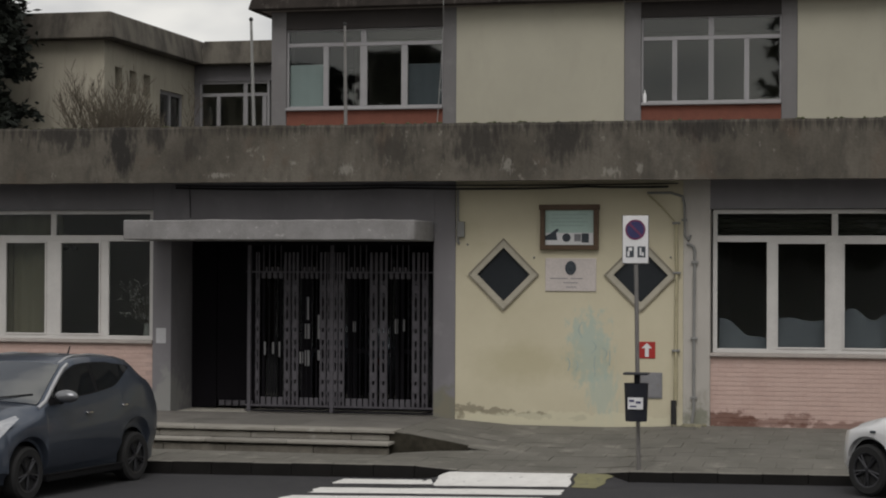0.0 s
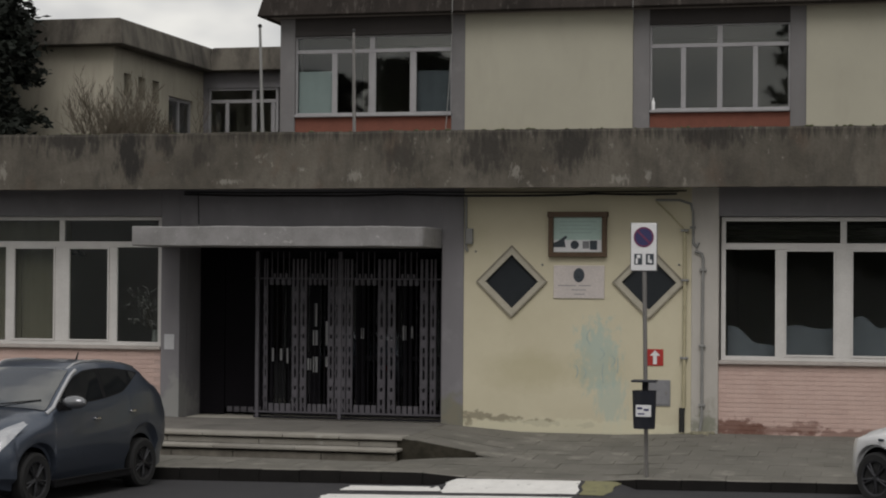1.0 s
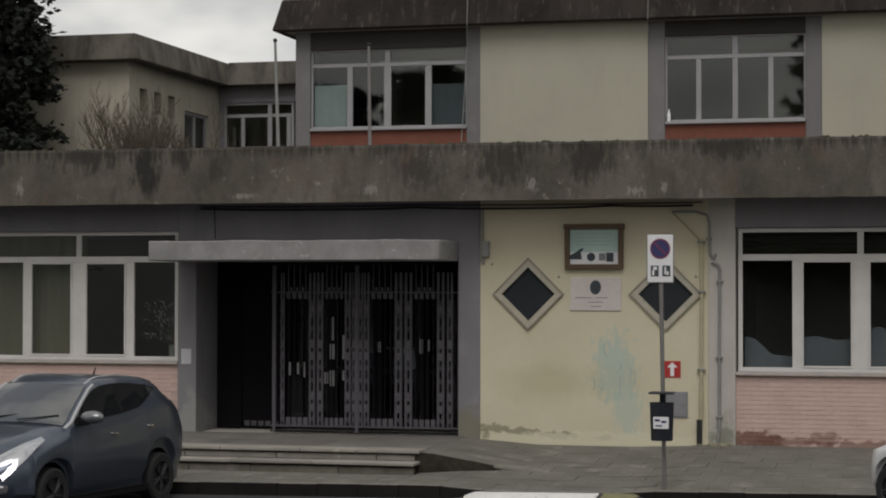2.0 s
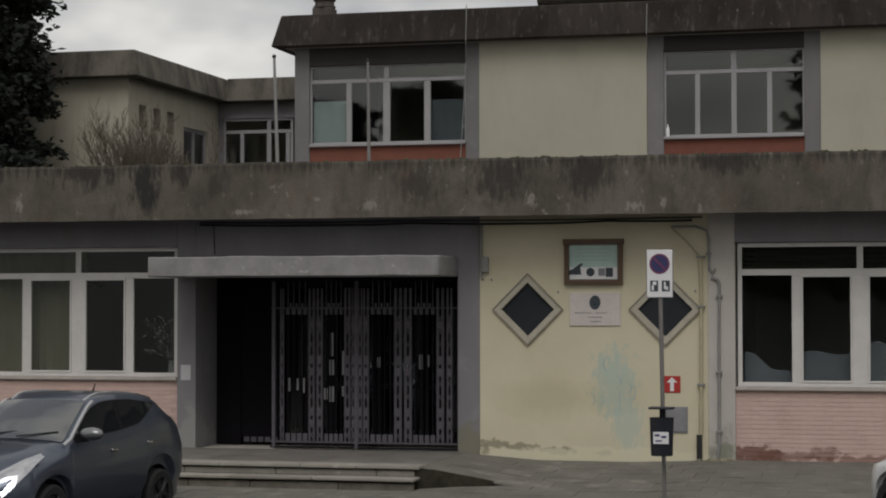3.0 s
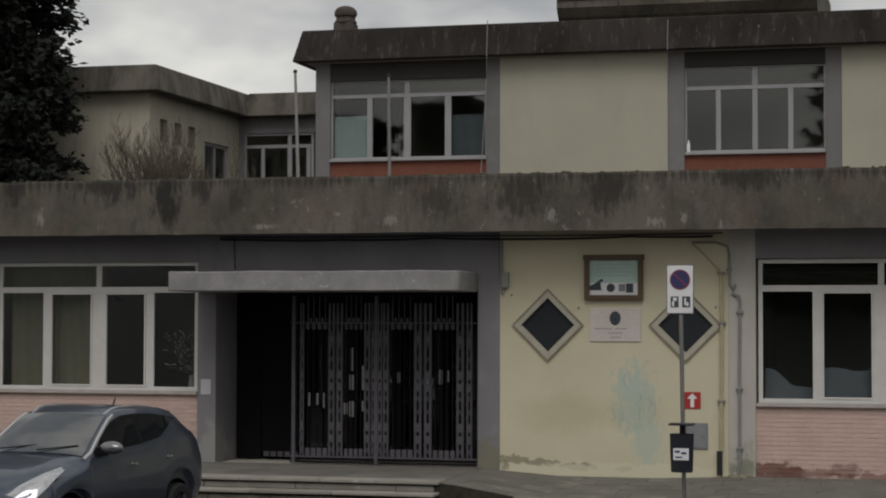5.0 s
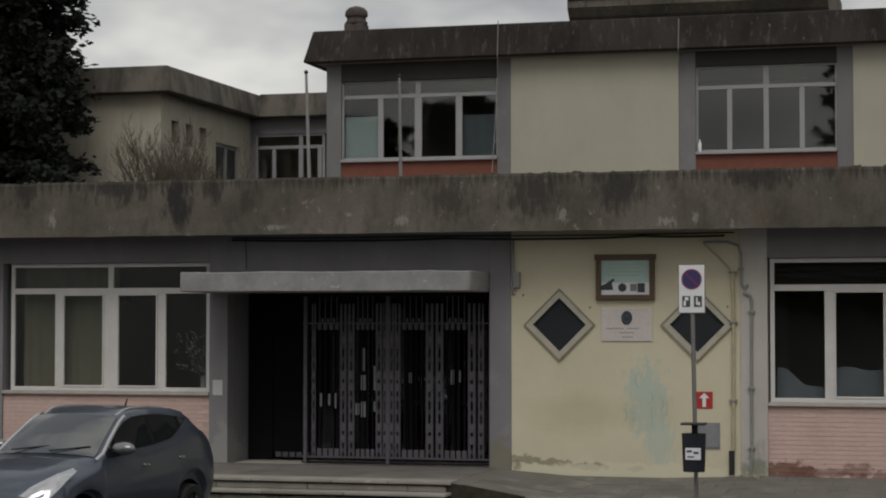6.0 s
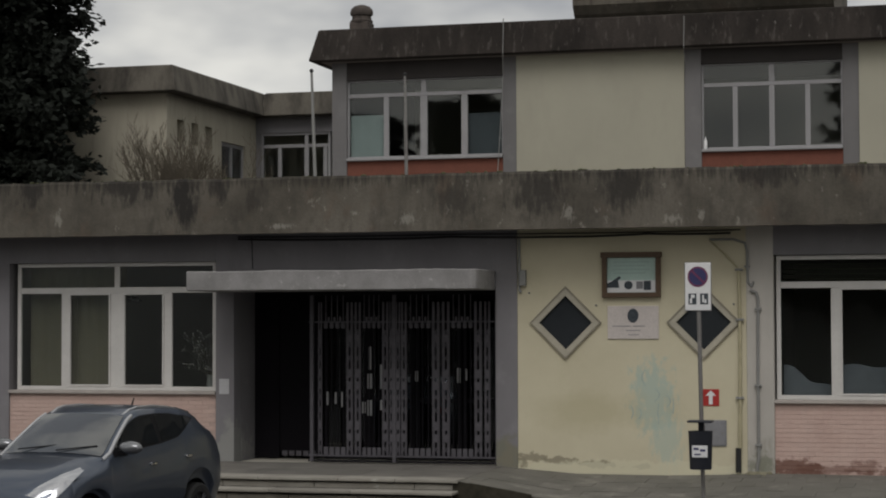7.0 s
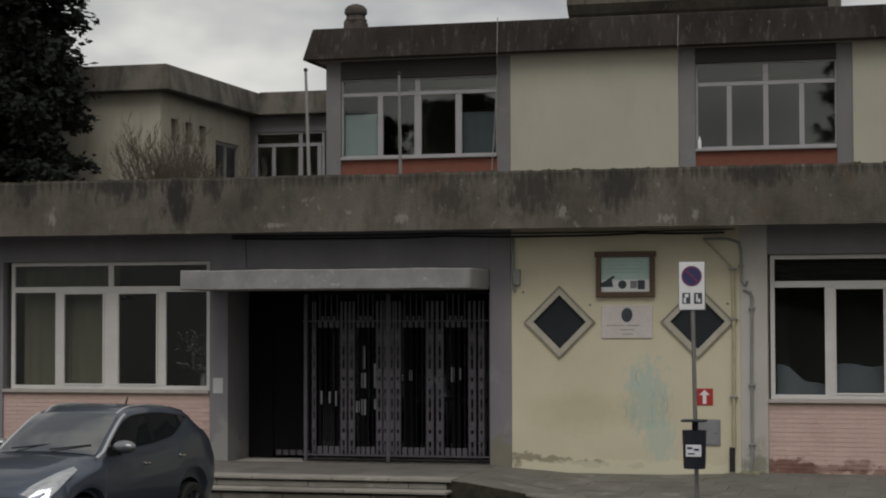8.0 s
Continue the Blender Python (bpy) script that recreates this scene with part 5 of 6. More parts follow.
def car(label, paint, top, belt, width, base, tyre, tread, m, glass_x, shield_x, details):
    """A car with its nose along +x, standing on z = 0; base: half the wheelbase."""
    zt, zb_, wd = curve(top), curve(belt), curve(width)
    nose, tail = top[-1][0], top[0][0]
    arch = tyre * 1.19
    body_t = thing("parked_car", label, "car")

    def low(x):
        z = 0.24 + 0.1 * max(0, (abs(x) - 1.75) / 0.45)
        for c in (-base, base):
            d = abs(x - c)
            if d < arch:
                z = max(z, tyre + math.sqrt(arch * arch - d * d))
        return z

    def section(x):
        t, W, zl = zt(x), wd(x), low(x)
        b = min(zb_(x), t - 0.03)
        zl = min(zl, b - 0.1)
        g, h = t - b, b - zl
        rw = 0.945 * W - g * 0.36 - 0.1 * min(1.0, max(0.0, (-x - 1.0) / 0.6)) - 0.13 * min(1.0, max(0.0, (x - 0.95) / 0.25))
        c = min(0.5, max(0.22, (0.5 - 0.085 * x - zl) / h))
        return [(0.89 * W, zl), (0.905 * W, zl + 0.5 * c * h), (0.988 * W, zl + c * h), (W, zl + (c + 0.4 * (1 - c)) * h), (0.985 * W, zl + (c + 0.8 * (1 - c)) * h), (0.945 * W, b),
                (rw, t - min(0.05, g * 0.5)), (rw * 0.93, t - min(0.018, g * 0.2)), (rw * 0.7, t), (rw * 0.35, t + 0.012), (0, t + 0.016)]

    st = sorted({tail + (nose - tail) * i / 90 for i in range(91)} | {c + arch * math.cos(math.pi * k / 14) for c in (-base, base) for k in range(15)})
    bm = NB()
    rows_ = []
    for x in st:
        s = section(x)
        ring = [(y, z) for y, z in s] + [(-y, z) for y, z in s[-2::-1]]
        rows_.append([bm.verts.new((x, y, z)) for y, z in ring])
    for a, b in zip(rows_, rows_[1:]):
        for j in range(len(a) - 1):
            bm.faces.new((a[j], a[j + 1], b[j + 1], b[j]))
    bm.faces.new(rows_[0])
    bm.faces.new(rows_[-1])
    body = part("car_body", bm, paint, body_t, "", True)
    # dark underside with wheel housings
    bm = NB()
    box(bm, tail + 0.3, nose - 0.3, -wd(0) * 0.8, wd(0) * 0.8, 0.2, 0.5, 0.03)
    box(bm, -base - arch, base + arch, -wd(0) * 0.72, wd(0) * 0.72, 0.3, tyre + arch + 0.1, 0.02)
    part("underside", bm, CAR_BLACK, body_t)

    def side_patch(x0, x1, f0, f1, out, sgn, k=18):
        bm = NB()
        grid = []
        for i in range(k + 1):
            x = x0 + (x1 - x0) * i / k
            s = section(x)
            a, b = Vector((x, s[5][0], s[5][1])), Vector((x, s[6][0], s[6][1]))
            nrm = Vector((0, b.z - a.z, a.y - b.y)).normalized() * out
            u0, u1 = f0(x), max(f1(x), f0(x) + 0.02)
            col = []
            for u in (u0, (u0 + u1) / 2, u1):
                p = a.lerp(b, u) + nrm
                col.append(bm.verts.new((p.x, sgn * p.y, p.z)))
            grid.append(col)
        for p, q in zip(grid, grid[1:]):
            for j in range(2):
                bm.faces.new((p[j], q[j], q[j + 1], p[j + 1]))
        return bm

    fwd, back, kink = glass_x
    f_low = lambda x: 0.05 if x > kink else 0.05 + 0.66 * ((kink - x) / (kink - back)) ** 1.7
    f_up = lambda x: 0.9 if x > kink else 0.9 - 0.15 * (kink - x) / (kink - back)
    for sgn in (1, -1):
        part("window_surround", side_patch(fwd, back, f_low, f_up, 0.005, sgn, 40), CAR_BLACK, body_t, "black window surround")
        lo2, up2 = (lambda x: f_low(x) + 0.04), (lambda x: f_up(x) - 0.05)
        mid = (fwd * 0.46 + back * 0.54)
        for a, b in ((fwd - 0.1, mid + 0.04), (mid - 0.04, back + 0.08)):
            part("side_window", side_patch(a, b, lo2, up2, 0.01, sgn), CAR_GLASS, body_t, "dark side window", True)
    # windscreen
    x0, x1 = shield_x
    bm = NB()
    grid = []
    for i in range(15):
        x = x0 + (x1 - x0) * i / 14
        s = section(x)
        prof = [(s[7][0] * 0.99, s[7][1]), s[8], s[9], s[10]]
        ring = [(y, z) for y, z in prof] + [(-y, z) for y, z in prof[-2::-1]]
        grid.append([bm.verts.new((x + 0.008, y, z + 0.01)) for y, z in ring])
    for p, q in zip(grid, grid[1:]):
        for j in range(len(p) - 1):
            bm.faces.new((p[j], q[j], q[j + 1], p[j + 1]))
    part("windscreen", bm, WINDSCREEN, body_t, "sloping dark windscreen", True)
    for y in (-0.25, 0.35):
        bm = NB()
        s0, s1 = section(x0 - 0.02), section(x0 - 0.12)
        tube(bm, [Vector((x0 - 0.0, y - 0.3, s0[9][1] + 0.03)), Vector((x0 - 0.14, y + 0.25, s1[8][1] + 0.035))], 0.009, 5)
        part("wiper", bm, CAR_BLACK, body_t)
    # wheels
    for cx in (base, -base):
        for sgn in (1, -1):
            R = Matrix.Translation((cx, sgn * (wd(0) - tread / 2 - 0.025), tyre)) @ pose(0, 0, 0, -90 * sgn, 0, 0)
            bm = NB()
            lathe(bm, [(tyre * 0.6, -0.04), (tyre * 0.6, tread * 0.2)], 24)
            wheel = part("wheel", bm, CAR_BLACK, body_t)
            wheel.matrix_local = R
            bm = NB()
            t2 = tread / 2
            prof = [(tyre * 0.66, -t2), (tyre * 0.9, -t2), (tyre * 0.99, -t2 * 0.75), (tyre, 0), (tyre * 0.99, t2 * 0.75), (tyre * 0.9, t2), (tyre * 0.68, t2 * 0.95), (tyre * 0.66, t2 * 0.6), (tyre * 0.66, -t2)]
            lathe(bm, prof[:-1], 36)
            part("tyre", bm, RUBBER, wheel, "black rubber tyre", True)
            bm = NB()
            lathe(bm, [(tyre * 0.67, t2 * 0.5), (tyre * 0.69, t2 * 0.97), (tyre * 0.62, t2 * 0.9), (tyre * 0.6, t2 * 0.4)], 32)
            for k in range(5):
                a = 2 * math.pi * k / 5 + 0.3
                for off in (-0.13, 0.13):
                    rod(bm, (0.03 * math.cos(a), 0.03 * math.sin(a), t2 * 0.8), (tyre * 0.64 * math.cos(a + off), tyre * 0.64 * math.sin(a + off), t2 * 0.85), 0.02, 0.013, 6)
            lathe(bm, [(0.055, t2 * 0.5), (0.05, t2 * 0.9), (0.03, t2 * 0.95)], 14)
            part("rim", bm, ALLOY, wheel, "grey five-spoke alloy rim", True)
    details(body_t, section, zt, wd)
    body_t.matrix_world = m
    return body_t


def suv_details(t, section, zt, wd):
    for sgn in (1, -1):
        bm = NB()
        vs = bmesh.ops.create_uvsphere(bm, u_segments=18, v_segments=12, radius=0.12)["verts"]
        for v in vs:
            v.co = Vector((v.co.x * 0.8 + 0.66, sgn * 1.01 + v.co.y * 1.45, 1.295 + v.co.z * 0.72))
        mirror = part("wing_mirror", bm, MIRROR_SHELL, t, "silver-grey wing mirror", True)
        bm = NB()
        box(bm, 0.62, 0.7, min(sgn * 0.82, sgn * 0.95), max(sgn * 0.82, sgn * 0.95), 1.19, 1.26, 0.01)
        part("mirror_arm", bm, CAR_BLACK, mirror)
        for x, z in ((-0.05, 1.04), (-0.95, 1.09)):
            s = section(x)
            bm = NB()
            box(bm, x - 0.075, x + 0.075, sgn * wd(x) * 0.985 - 0.04, sgn * wd(x) * 0.985 + 0.04, z - 0.022, z + 0.018, 0.015)
            part("door_handle", bm, CHROME, t, "chrome door handle", True)
        # head lamp, swept back along the wing
        bm = NB()
        grid = []
        for i in range(9):
            x = 2.12 - 0.62 * i / 8
            W = wd(x)
            z1 = zt(x) - 0.045 + 0.01 * i / 8
            z0 = z1 - 0.17 * (1 - i / 8) - 0.015
            y1 = W * (0.8 + 0.135 * min(1, i / 4))
            grid.append([bm.verts.new((x + 0.02, sgn * (W * (0.62 + 0.3 * i / 8)), z1 + 0.012)), bm.verts.new((x + 0.025, sgn * (y1 + 0.02), z1 - 0.02)), bm.verts.new((x + 0.03, sgn * (W * 0.985 + 0.012), z0))])
        for p, q in zip(grid, grid[1:]):
            for j in range(2):
                bm.faces.new((p[j], q[j], q[j + 1], p[j + 1]))
        part("headlight", bm, LAMP_GLASS, t, "clear swept-back headlight", True)
        bm = NB()
        box(bm, 2.06, 2.2, min(sgn * 0.5, sgn * 0.72), max(sgn * 0.5, sgn * 0.72), 0.42, 0.54, 0.03)
        fog = part("fog_lamp_bezel", bm, CHROME, t)
        bm = NB()
        box(bm, -2.03, -1.85, min(sgn * 0.55, sgn * 0.72), max(sgn * 0.55, sgn * 0.72), 1.02, 1.16, 0.03)
        part("tail_light", bm, LAMP_RED, t, "red tail light", True)
        # lower black cladding along the sill
        bm = NB()
        box(bm, -0.9, 0.9, min(sgn * 0.8, sgn * 0.9), max(sgn * 0.8, sgn * 0.9), 0.2, 0.3, 0.02)
        part("sill_cladding", bm, CAR_BLACK, t)
        bm = NB()
        box(bm, -0.92, 0.92, min(sgn * 0.89, sgn * 0.912), max(sgn * 0.89, sgn * 0.912), 0.285, 0.31, 0.006)
        part("sill_strip", bm, CAR_BLACK, t)
    bm = NB()
    box(bm, 2.13, 2.225, -0.5, 0.5, 0.56, 0.74, 0.03)
    grille = part("grille", bm, CAR_BLACK, t, "black grille")
    bm = NB()
    box(bm, 2.2, 2.24, -0.48, 0.48, 0.64, 0.67, 0.01)
    part("grille_bar", bm, CHROME, grille)
    bm = NB()
    box(bm, 2.1, 2.21, -0.6, 0.6, 0.3, 0.44, 0.03)
    part("lower_intake", bm, CAR_BLACK, t)
    bm = NB()
    rod(bm, (-0.9, 0, 1.76), (-0.96, 0, 1.87), 0.014, 0.008, 6)
    part("aerial", bm, CAR_BLACK, t)
    bm = NB()
    sweep = [(-1.15, 1.742), (-1.5, 1.67), (-1.51, 1.64), (-1.2, 1.66)]
    prism(bm, sweep, -0.56, 0.56)
    part("rear_spoiler", bm, CAR_GREY, t)
    for sgn in (1, -1):
        bm = NB()
        tube(bm, [Vector((0.2, sgn * 0.57, 1.69)), Vector((0.05, sgn * 0.58, 1.755)), Vector((-0.1, sgn * 0.585, 1.78)), Vector((-0.5, sgn * 0.585, 1.785)), Vector((-0.9, sgn * 0.57, 1.755)), Vector((-1.2, sgn * 0.54, 1.71))], 0.018, 8)
        part("roof_rail", bm, TRIM_AND_SHEEN, t, "silver roof rail", True)
        # body-painted pillar made silver: the sky's sheen is put into its colour
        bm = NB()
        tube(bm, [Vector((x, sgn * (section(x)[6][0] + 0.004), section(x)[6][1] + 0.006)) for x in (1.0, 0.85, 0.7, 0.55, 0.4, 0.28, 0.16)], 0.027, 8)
        part("windscreen_pillar", bm, TRIM_AND_SHEEN, t, "windscreen pillar with the sky's sheen painted silver", True)


def hatch_details(t, section, zt, wd):
    for sgn in (1, -1):
        bm = NB()
        box(bm, 1.4, 1.64, min(sgn * 0.5, sgn * 0.64), max(sgn * 0.5, sgn * 0.64), 0.66, 0.8, 0.04)
        part("headlight", bm, LAMP_GLASS, t, "clear headlight", True)
        bm = NB()
        box(bm, 0.98, 1.06, min(sgn * 0.8, sgn * 0.832), max(sgn * 0.8, sgn * 0.832), 0.8, 0.83, 0.006)
        part("side_marker", bm, SIGN_DARK, t)
        bm = NB()
        box(bm, 0.5, 0.62, min(sgn * 0.82, sgn * 1.0), max(sgn * 0.82, sgn * 1.0), 0.98, 1.12, 0.03)
        part("wing_mirror", bm, CAR_WHITE, t)
    bm = NB()
    box(bm, 1.7, 1.83, -0.45, 0.45, 0.3, 0.42, 0.03)
    part("lower_intake", bm, CAR_BLACK, t)


cx, cy = -11.43, -7.03
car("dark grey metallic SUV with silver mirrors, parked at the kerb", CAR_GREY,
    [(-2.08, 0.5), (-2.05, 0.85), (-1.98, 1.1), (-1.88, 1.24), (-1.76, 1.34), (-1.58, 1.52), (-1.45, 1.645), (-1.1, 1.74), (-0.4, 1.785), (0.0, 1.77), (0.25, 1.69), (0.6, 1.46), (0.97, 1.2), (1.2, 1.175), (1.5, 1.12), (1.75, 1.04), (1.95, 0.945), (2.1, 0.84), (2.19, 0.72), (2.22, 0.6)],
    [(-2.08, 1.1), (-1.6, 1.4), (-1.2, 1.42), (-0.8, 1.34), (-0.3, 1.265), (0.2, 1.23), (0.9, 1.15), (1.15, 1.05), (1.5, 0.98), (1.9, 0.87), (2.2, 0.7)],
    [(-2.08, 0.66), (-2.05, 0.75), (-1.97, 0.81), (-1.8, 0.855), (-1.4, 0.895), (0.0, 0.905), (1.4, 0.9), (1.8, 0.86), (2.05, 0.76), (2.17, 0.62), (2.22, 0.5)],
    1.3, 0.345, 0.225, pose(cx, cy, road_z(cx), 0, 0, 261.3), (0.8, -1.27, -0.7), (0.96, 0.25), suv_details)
heading2 = math.degrees(math.atan2(0.66, -0.75))
wx, wy = 0.96, -6.4
car("small white hatchback, parked nose to the kerb", CAR_WHITE,
    [(-1.7, 0.7), (-1.66, 0.95), (-1.5, 1.15), (-1.25, 1.42), (-0.7, 1.49), (-0.1, 1.48), (0.2, 1.4), (0.85, 1.03), (1.2, 0.97), (1.55, 0.87), (1.75, 0.72), (1.8, 0.5)],
    [(-1.7, 0.98), (0.0, 0.94), (0.9, 0.92), (1.8, 0.75)],
    [(-1.7, 0.55), (-1.6, 0.7), (-1.3, 0.79), (0.0, 0.815), (1.1, 0.81), (1.5, 0.74), (1.72, 0.58), (1.8, 0.4)],
    1.15, 0.325, 0.185, pose(wx, wy, road_z(wx), 0, 0, heading2), (0.7, -1.35, -0.9), (0.82, 0.22), hatch_details)


# ---- trees ----
def evergreen(at, height, radius, seed, density=1.0, label="tall dark evergreen tree with layered drooping branches", low=3.0):
    rng = random.Random(seed)
    t = thing("evergreen_tree", label, "tree", at)
    wood = NB()
    pts = [Vector((0.12 * math.sin(k * 0.8), 0.1 * math.cos(k), height * k / 8)) for k in range(9)]
    for k in range(8):
        rod(wood, pts[k], pts[k + 1], 0.3 * (1 - k / 9), 0.3 * (1 - (k + 1) / 9), 10)
    part("trunk", wood, BARK, t, "", True)
    V, F = [], []

    def leaf(p, d, s):
        side = d.cross(Vector((rng.uniform(-1, 1), rng.uniform(-1, 1), rng.uniform(-0.2, 1)))).normalized() * s * 0.24
        i = len(V)
        V.extend([p - side * 0.4, p + d * s * 0.5 - side, p + d * s, p + d * s * 0.5 + side])
        F.append((i, i + 1, i + 2, i + 3))

    z = low
    while z < height - 0.2:
        n = 9
        for k in range(n):
            a = rng.uniform(0, 6.283)
            reach = radius * (1.0 - 0.45 * ((z - low) / (height - low)) ** 1.5) * rng.uniform(0.72, 1.1)
            base = Vector((0, 0, z + rng.uniform(-0.15, 0.15)))
            out = Vector((math.cos(a), math.sin(a), 0))
            prev = base
            limbs = NB()
            for q in range(1, 7):
                u = q / 6
                p = base + out * reach * u + Vector((0, 0, 0.35 * reach * (u * 0.55 - u * u * 0.75) + rng.uniform(-0.05, 0.05)))
                rod(limbs, prev, p, 0.05 * (1.1 - u), 0.05 * (1.05 - u), 5)
                for c in range(int(density * (16 + 22 * u))):
                    cc = p + Vector((rng.gauss(0, 0.2), rng.gauss(0, 0.2), rng.gauss(-0.03, 0.11)))
                    for _ in range(8):
                        d = (out * 0.8 + Vector((rng.uniform(-1, 1), rng.uniform(-1, 1), rng.uniform(-0.7, 0.5)))).normalized()
                        leaf(cc + Vector((rng.gauss(0, 0.07), rng.gauss(0, 0.07), rng.gauss(0, 0.05))), d, rng.uniform(0.1, 0.24) / density ** 0.3)
                prev = p
            part("limb", limbs, BARK, t)
        z += 0.42
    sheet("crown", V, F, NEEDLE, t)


evergreen((-20.5, 5.0, -1.2), 13.5, 3.3, 11)
# across the street, unseen: two for window_4's silhouettes, three added to darken window_3's reflection
for x, y, h, r, seed in ((-25.0, -41.0, 12.6, 3.0, 21), (-20.3, -41.6, 13.4, 2.6, 22), (-16.2, -42.0, 11.0, 2.4, 23), (-2.4, -41.0, 16.0, 3.3, 24), (-7.0, -41.5, 10.9, 1.9, 25)):
    evergreen((x, y, -1.2), h, r, seed, 0.11, "unseen dark evergreen placed for the windows to mirror", 4.5)


def bare_shrub(at, seed):
    rng = random.Random(seed)
    t = thing("bare_tree", "leafless pale-twigged small tree in the courtyard", "tree", at)
    trunk = NB()
    rod(trunk, (0, 0, 0), (0.05, 0, 5.3), 0.13, 0.09, 9)
    part("trunk", trunk, TWIG, t, "", True)
    V, F = [], []

    def twig(a, b, r0, r1):
        d = (b - a).normalized()
        u = d.orthogonal().normalized()
        w = d.cross(u)
        i = len(V)
        for p, r in ((a, r0), (b, r1)):
            for k in range(3):
                V.append(p + r * (math.cos(k * 2.0944) * u + math.sin(k * 2.0944) * w))
        F.extend([(i, i + 1, i + 4, i + 3), (i + 1, i + 2, i + 5, i + 4), (i + 2, i, i + 3, i + 5)])

    def grow(p, d, length, r, depth):
        q = p
        for _ in range(3):
            d2 = (d + Vector((rng.uniform(-0.16, 0.16), rng.uniform(-0.16, 0.16), rng.uniform(-0.03, 0.16)))).normalized()
            n = q + d2 * length / 3
            twig(q, n, r, r * 0.8)
            q, d, r = n, d2, r * 0.8
            if depth:
                for _ in range(2):
                    e = (d + Vector((rng.uniform(-0.7, 0.7), rng.uniform(-0.7, 0.7), rng.uniform(0.0, 0.5)))).normalized()
                    grow(q, e, length * rng.uniform(0.4, 0.6), max(r * 0.62, 0.007), depth - 1)

    for k in range(34):
        a = 2 * math.pi * k / 34 + rng.uniform(-0.2, 0.2)
        s = rng.uniform(0.15, 1.7)
        d = Vector((s * math.cos(a), 0.6 * s * math.sin(a), 1.0)).normalized()
        grow(Vector((0.05, 0, 4.85 + rng.uniform(0, 0.5))), d, rng.uniform(0.7, 1.6), 0.028, 3)
    tagged(sheet("branchwork", V, F, TWIG, t), kind="stuff")


bare_shrub((-15.65, 6.0, -1.2), 3)

# moss and small weeds along the parapet's edge
moss = NB()
rng = random.Random(9)
for k in range(120):
    x = rng.uniform(-17, 0.5)
    s = rng.uniform(0.008, 0.028)
    bmesh.ops.create_icosphere(moss, subdivisions=1, radius=s, matrix=Matrix.Translation((x, rng.uniform(-0.88, -0.76), 4.84 + s * 0.3)) @ Matrix.Diagonal((rng.uniform(1, 2.4), 1, rng.uniform(0.6, 1.1), 1)))
tagged(part("moss", moss, MOSS), "clumps of dry moss along the parapet edge", "moss", "", "stuff")

# crumbled render at the foot of the pier
crumbs = NB()
for k in range(60):
    x, y, s_ = rng.gauss(-3.28, 0.14), -abs(rng.gauss(0.05, 0.07)), rng.uniform(0.008, 0.035)
    bmesh.ops.create_icosphere(crumbs, subdivisions=1, radius=s_, matrix=Matrix.Translation((x, y, slope_z(x, y) + s_ * 0.4)) @ pose(0, 0, 0, rng.uniform(0, 90), rng.uniform(0, 90), 0) @ Matrix.Diagonal((1.4, 1, 0.7, 1)))
tagged(part("rubble", crumbs, FLAKE), "crumbled render and weeds at the foot of the pier", "rubble", "", "stuff")

# ---- paving slabs ----
V, F = [], []
rng = random.Random(21)
def slab_field(x0, x1, y0, y1, s):
    gy = y0
    row = 0
    while gy < y1 - 0.05:
        gx = x0 - (s / 2 if row % 2 else 0)
        ye = min(gy + s, y1)
        while gx < x1:
            a, b = max(gx, x0) + 0.003, min(gx + s, x1) - 0.003
            c, d = gy + 0.003, ye - 0.003
            if b - a > 0.05:
                lift = rng.uniform(-0.003, 0.004)
                i = len(V)
                lim = y1 - 0.001
                for (x, y) in ((a, c), (b, c), (b, d), (a, d)):
                    V.append((x, y, pave_z(x, min(y, lim)) + lift))
                for (x, y) in ((a, c), (b, c), (b, d), (a, d)):
                    V.append((x, y, pave_z(x, min(y, lim)) - 0.02))
                F.extend([(i, i + 1, i + 2, i + 3), (i, i + 4, i + 5, i + 1), (i + 1, i + 5, i + 6, i + 2), (i + 2, i + 6, i + 7, i + 3), (i + 3, i + 7, i + 4, i)])
            gx += s
        gy += s
        row += 1


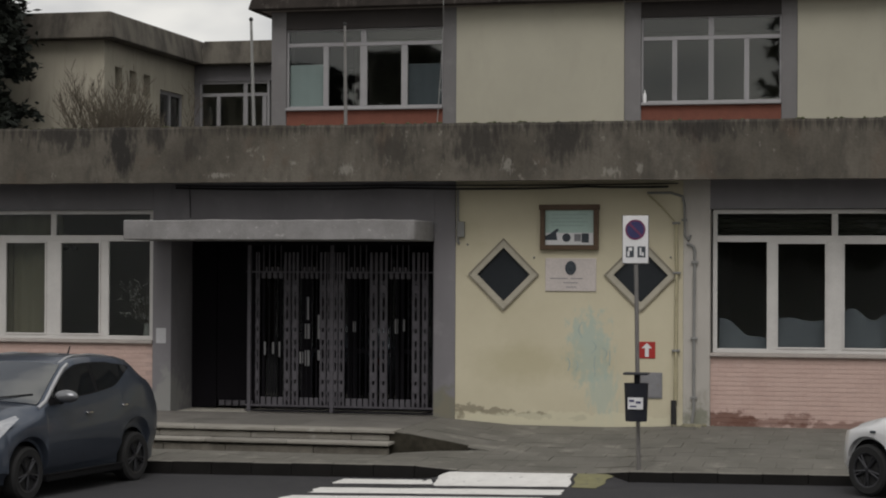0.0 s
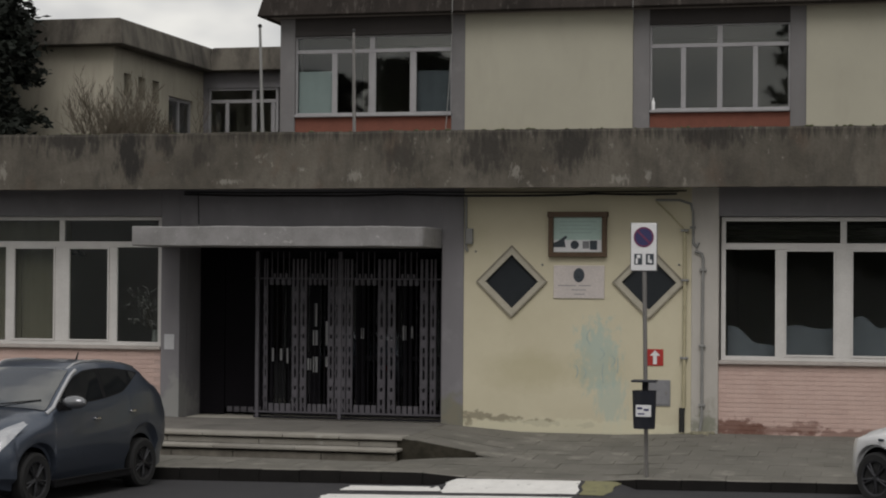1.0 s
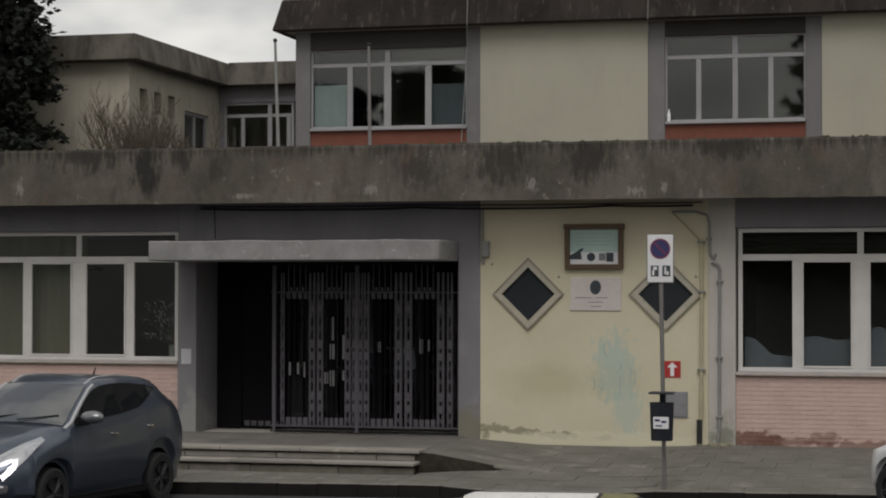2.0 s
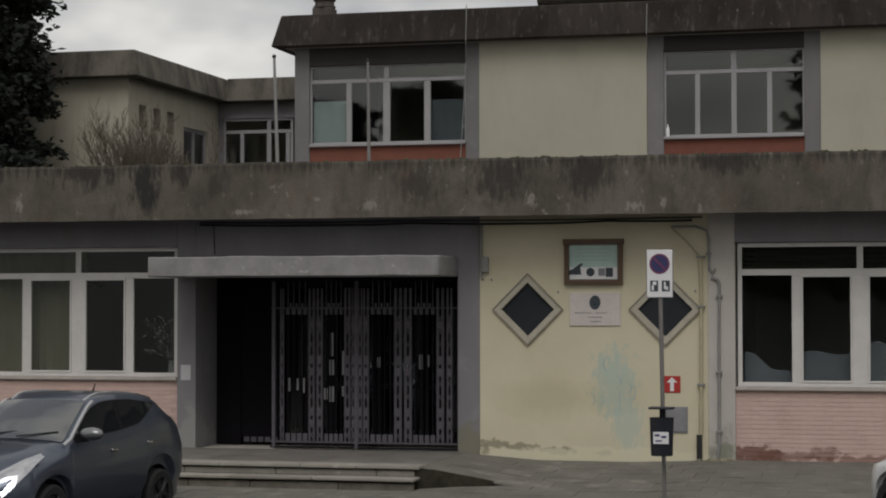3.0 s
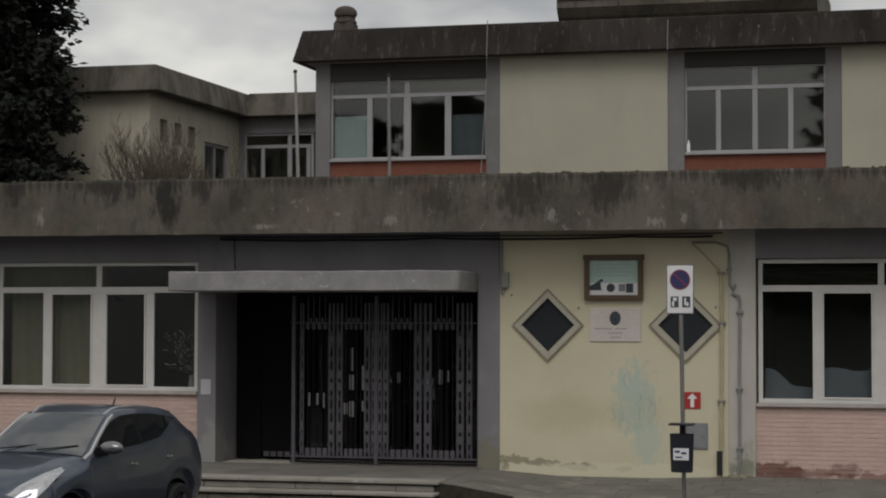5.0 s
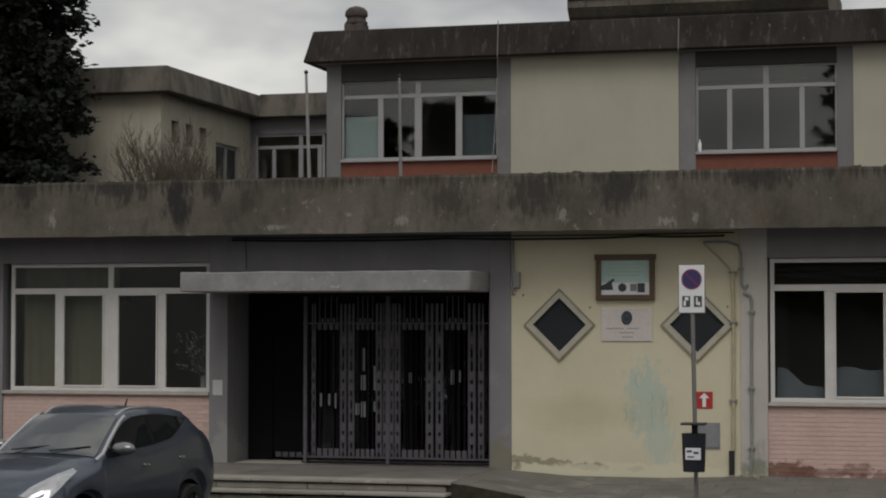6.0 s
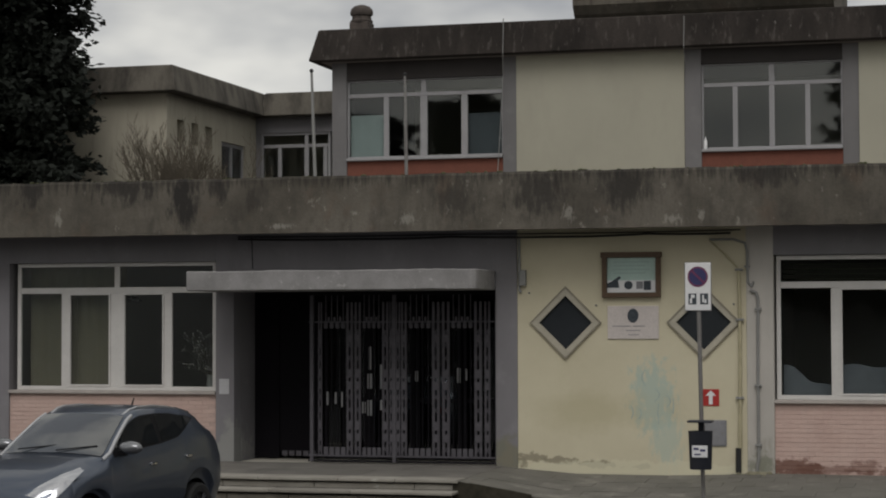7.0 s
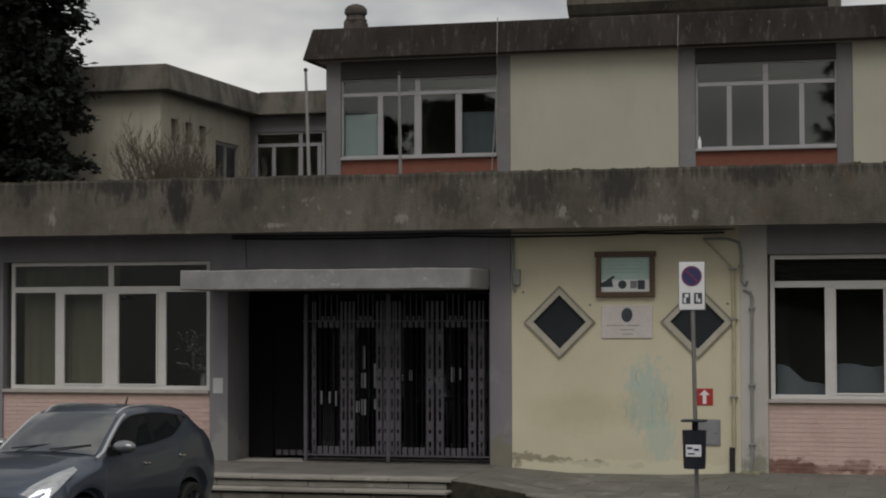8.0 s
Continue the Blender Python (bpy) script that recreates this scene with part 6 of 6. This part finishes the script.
slab_field(-7.43, 3.0, -2.95, 0.0, 0.5)
slab_field(-18, -7.43, KERB_Y, -3.34, 0.5)
slab_field(-7.43, 3.0, KERB_Y, -2.95, 0.5)
SLAB = material("paving_slab", (0.158, 0.15, 0.13), 0.92, dark=(0.11, 0.106, 0.09), scale=1.1, amount=0.8, fine=35, bump=0.4)
layer(SLAB, (0.25, 0.238, 0.205), 2.2, 0.56, 0.68, amount=0.7, offset=(2, 3, 0))
layer(SLAB, (0.085, 0.085, 0.06), 1.7, 0.58, 0.75, amount=0.6, offset=(7, 1, 0))
n_, l_ = SLAB.node_tree.nodes, SLAB.node_tree.links
g_, r_, h_ = n_.new("ShaderNodeNewGeometry"), n_.new("ShaderNodeMapRange"), n_.new("ShaderNodeHueSaturation")
r_.inputs["To Min"].default_value, r_.inputs["To Max"].default_value = 0.92, 1.1
l_.new(g_.outputs["Random Per Island"], r_.inputs["Value"])
l_.new(r_.outputs["Result"], h_.inputs["Value"])
l_.new(n_["Principled BSDF"].inputs["Base Color"].links[0].from_socket, h_.inputs["Color"])
l_.new(h_.outputs["Color"], n_["Principled BSDF"].inputs["Base Color"])
slabs = sheet("paving_slabs", V, F, SLAB, pavement)
tagged(slabs, "", "", "", "stuff")

# ---- bricks under the two wide windows ----
bm = NB()
box(bm, -0.125, 0.125, 0.0, 0.08, 0.0, 0.065, 0.004)
brick_mesh = mesh_of("brick", bm, BRICK)
bm = NB()
box(bm, -0.062, 0.062, 0.0, 0.08, 0.0, 0.065, 0.004)
half_mesh = mesh_of("half_brick", bm, BRICK)
rng = random.Random(4)
for wall, a, b, courses in (("wall_brick_west", L0, L1, 16), ("wall_brick_east", R0, R1, 15)):
    parent = bpy.data.objects[wall]
    for c in range(courses):
        z = -0.015 + c * 0.0733
        x = a + (0.1265 if c % 2 else 0.0625)
        first = not c % 2
        while x < b:
            half = first or x + 0.125 > b
            mesh = half_mesh if half else brick_mesh
            if x + (0.06 if half else 0.123) <= b + 0.002:
                ob = new("brick", mesh)
                ob.parent = parent
                ob.location = (x, 0.039 + rng.uniform(-0.002, 0.002), z)
            x += 0.1895 if half and first else 0.253
            first = False
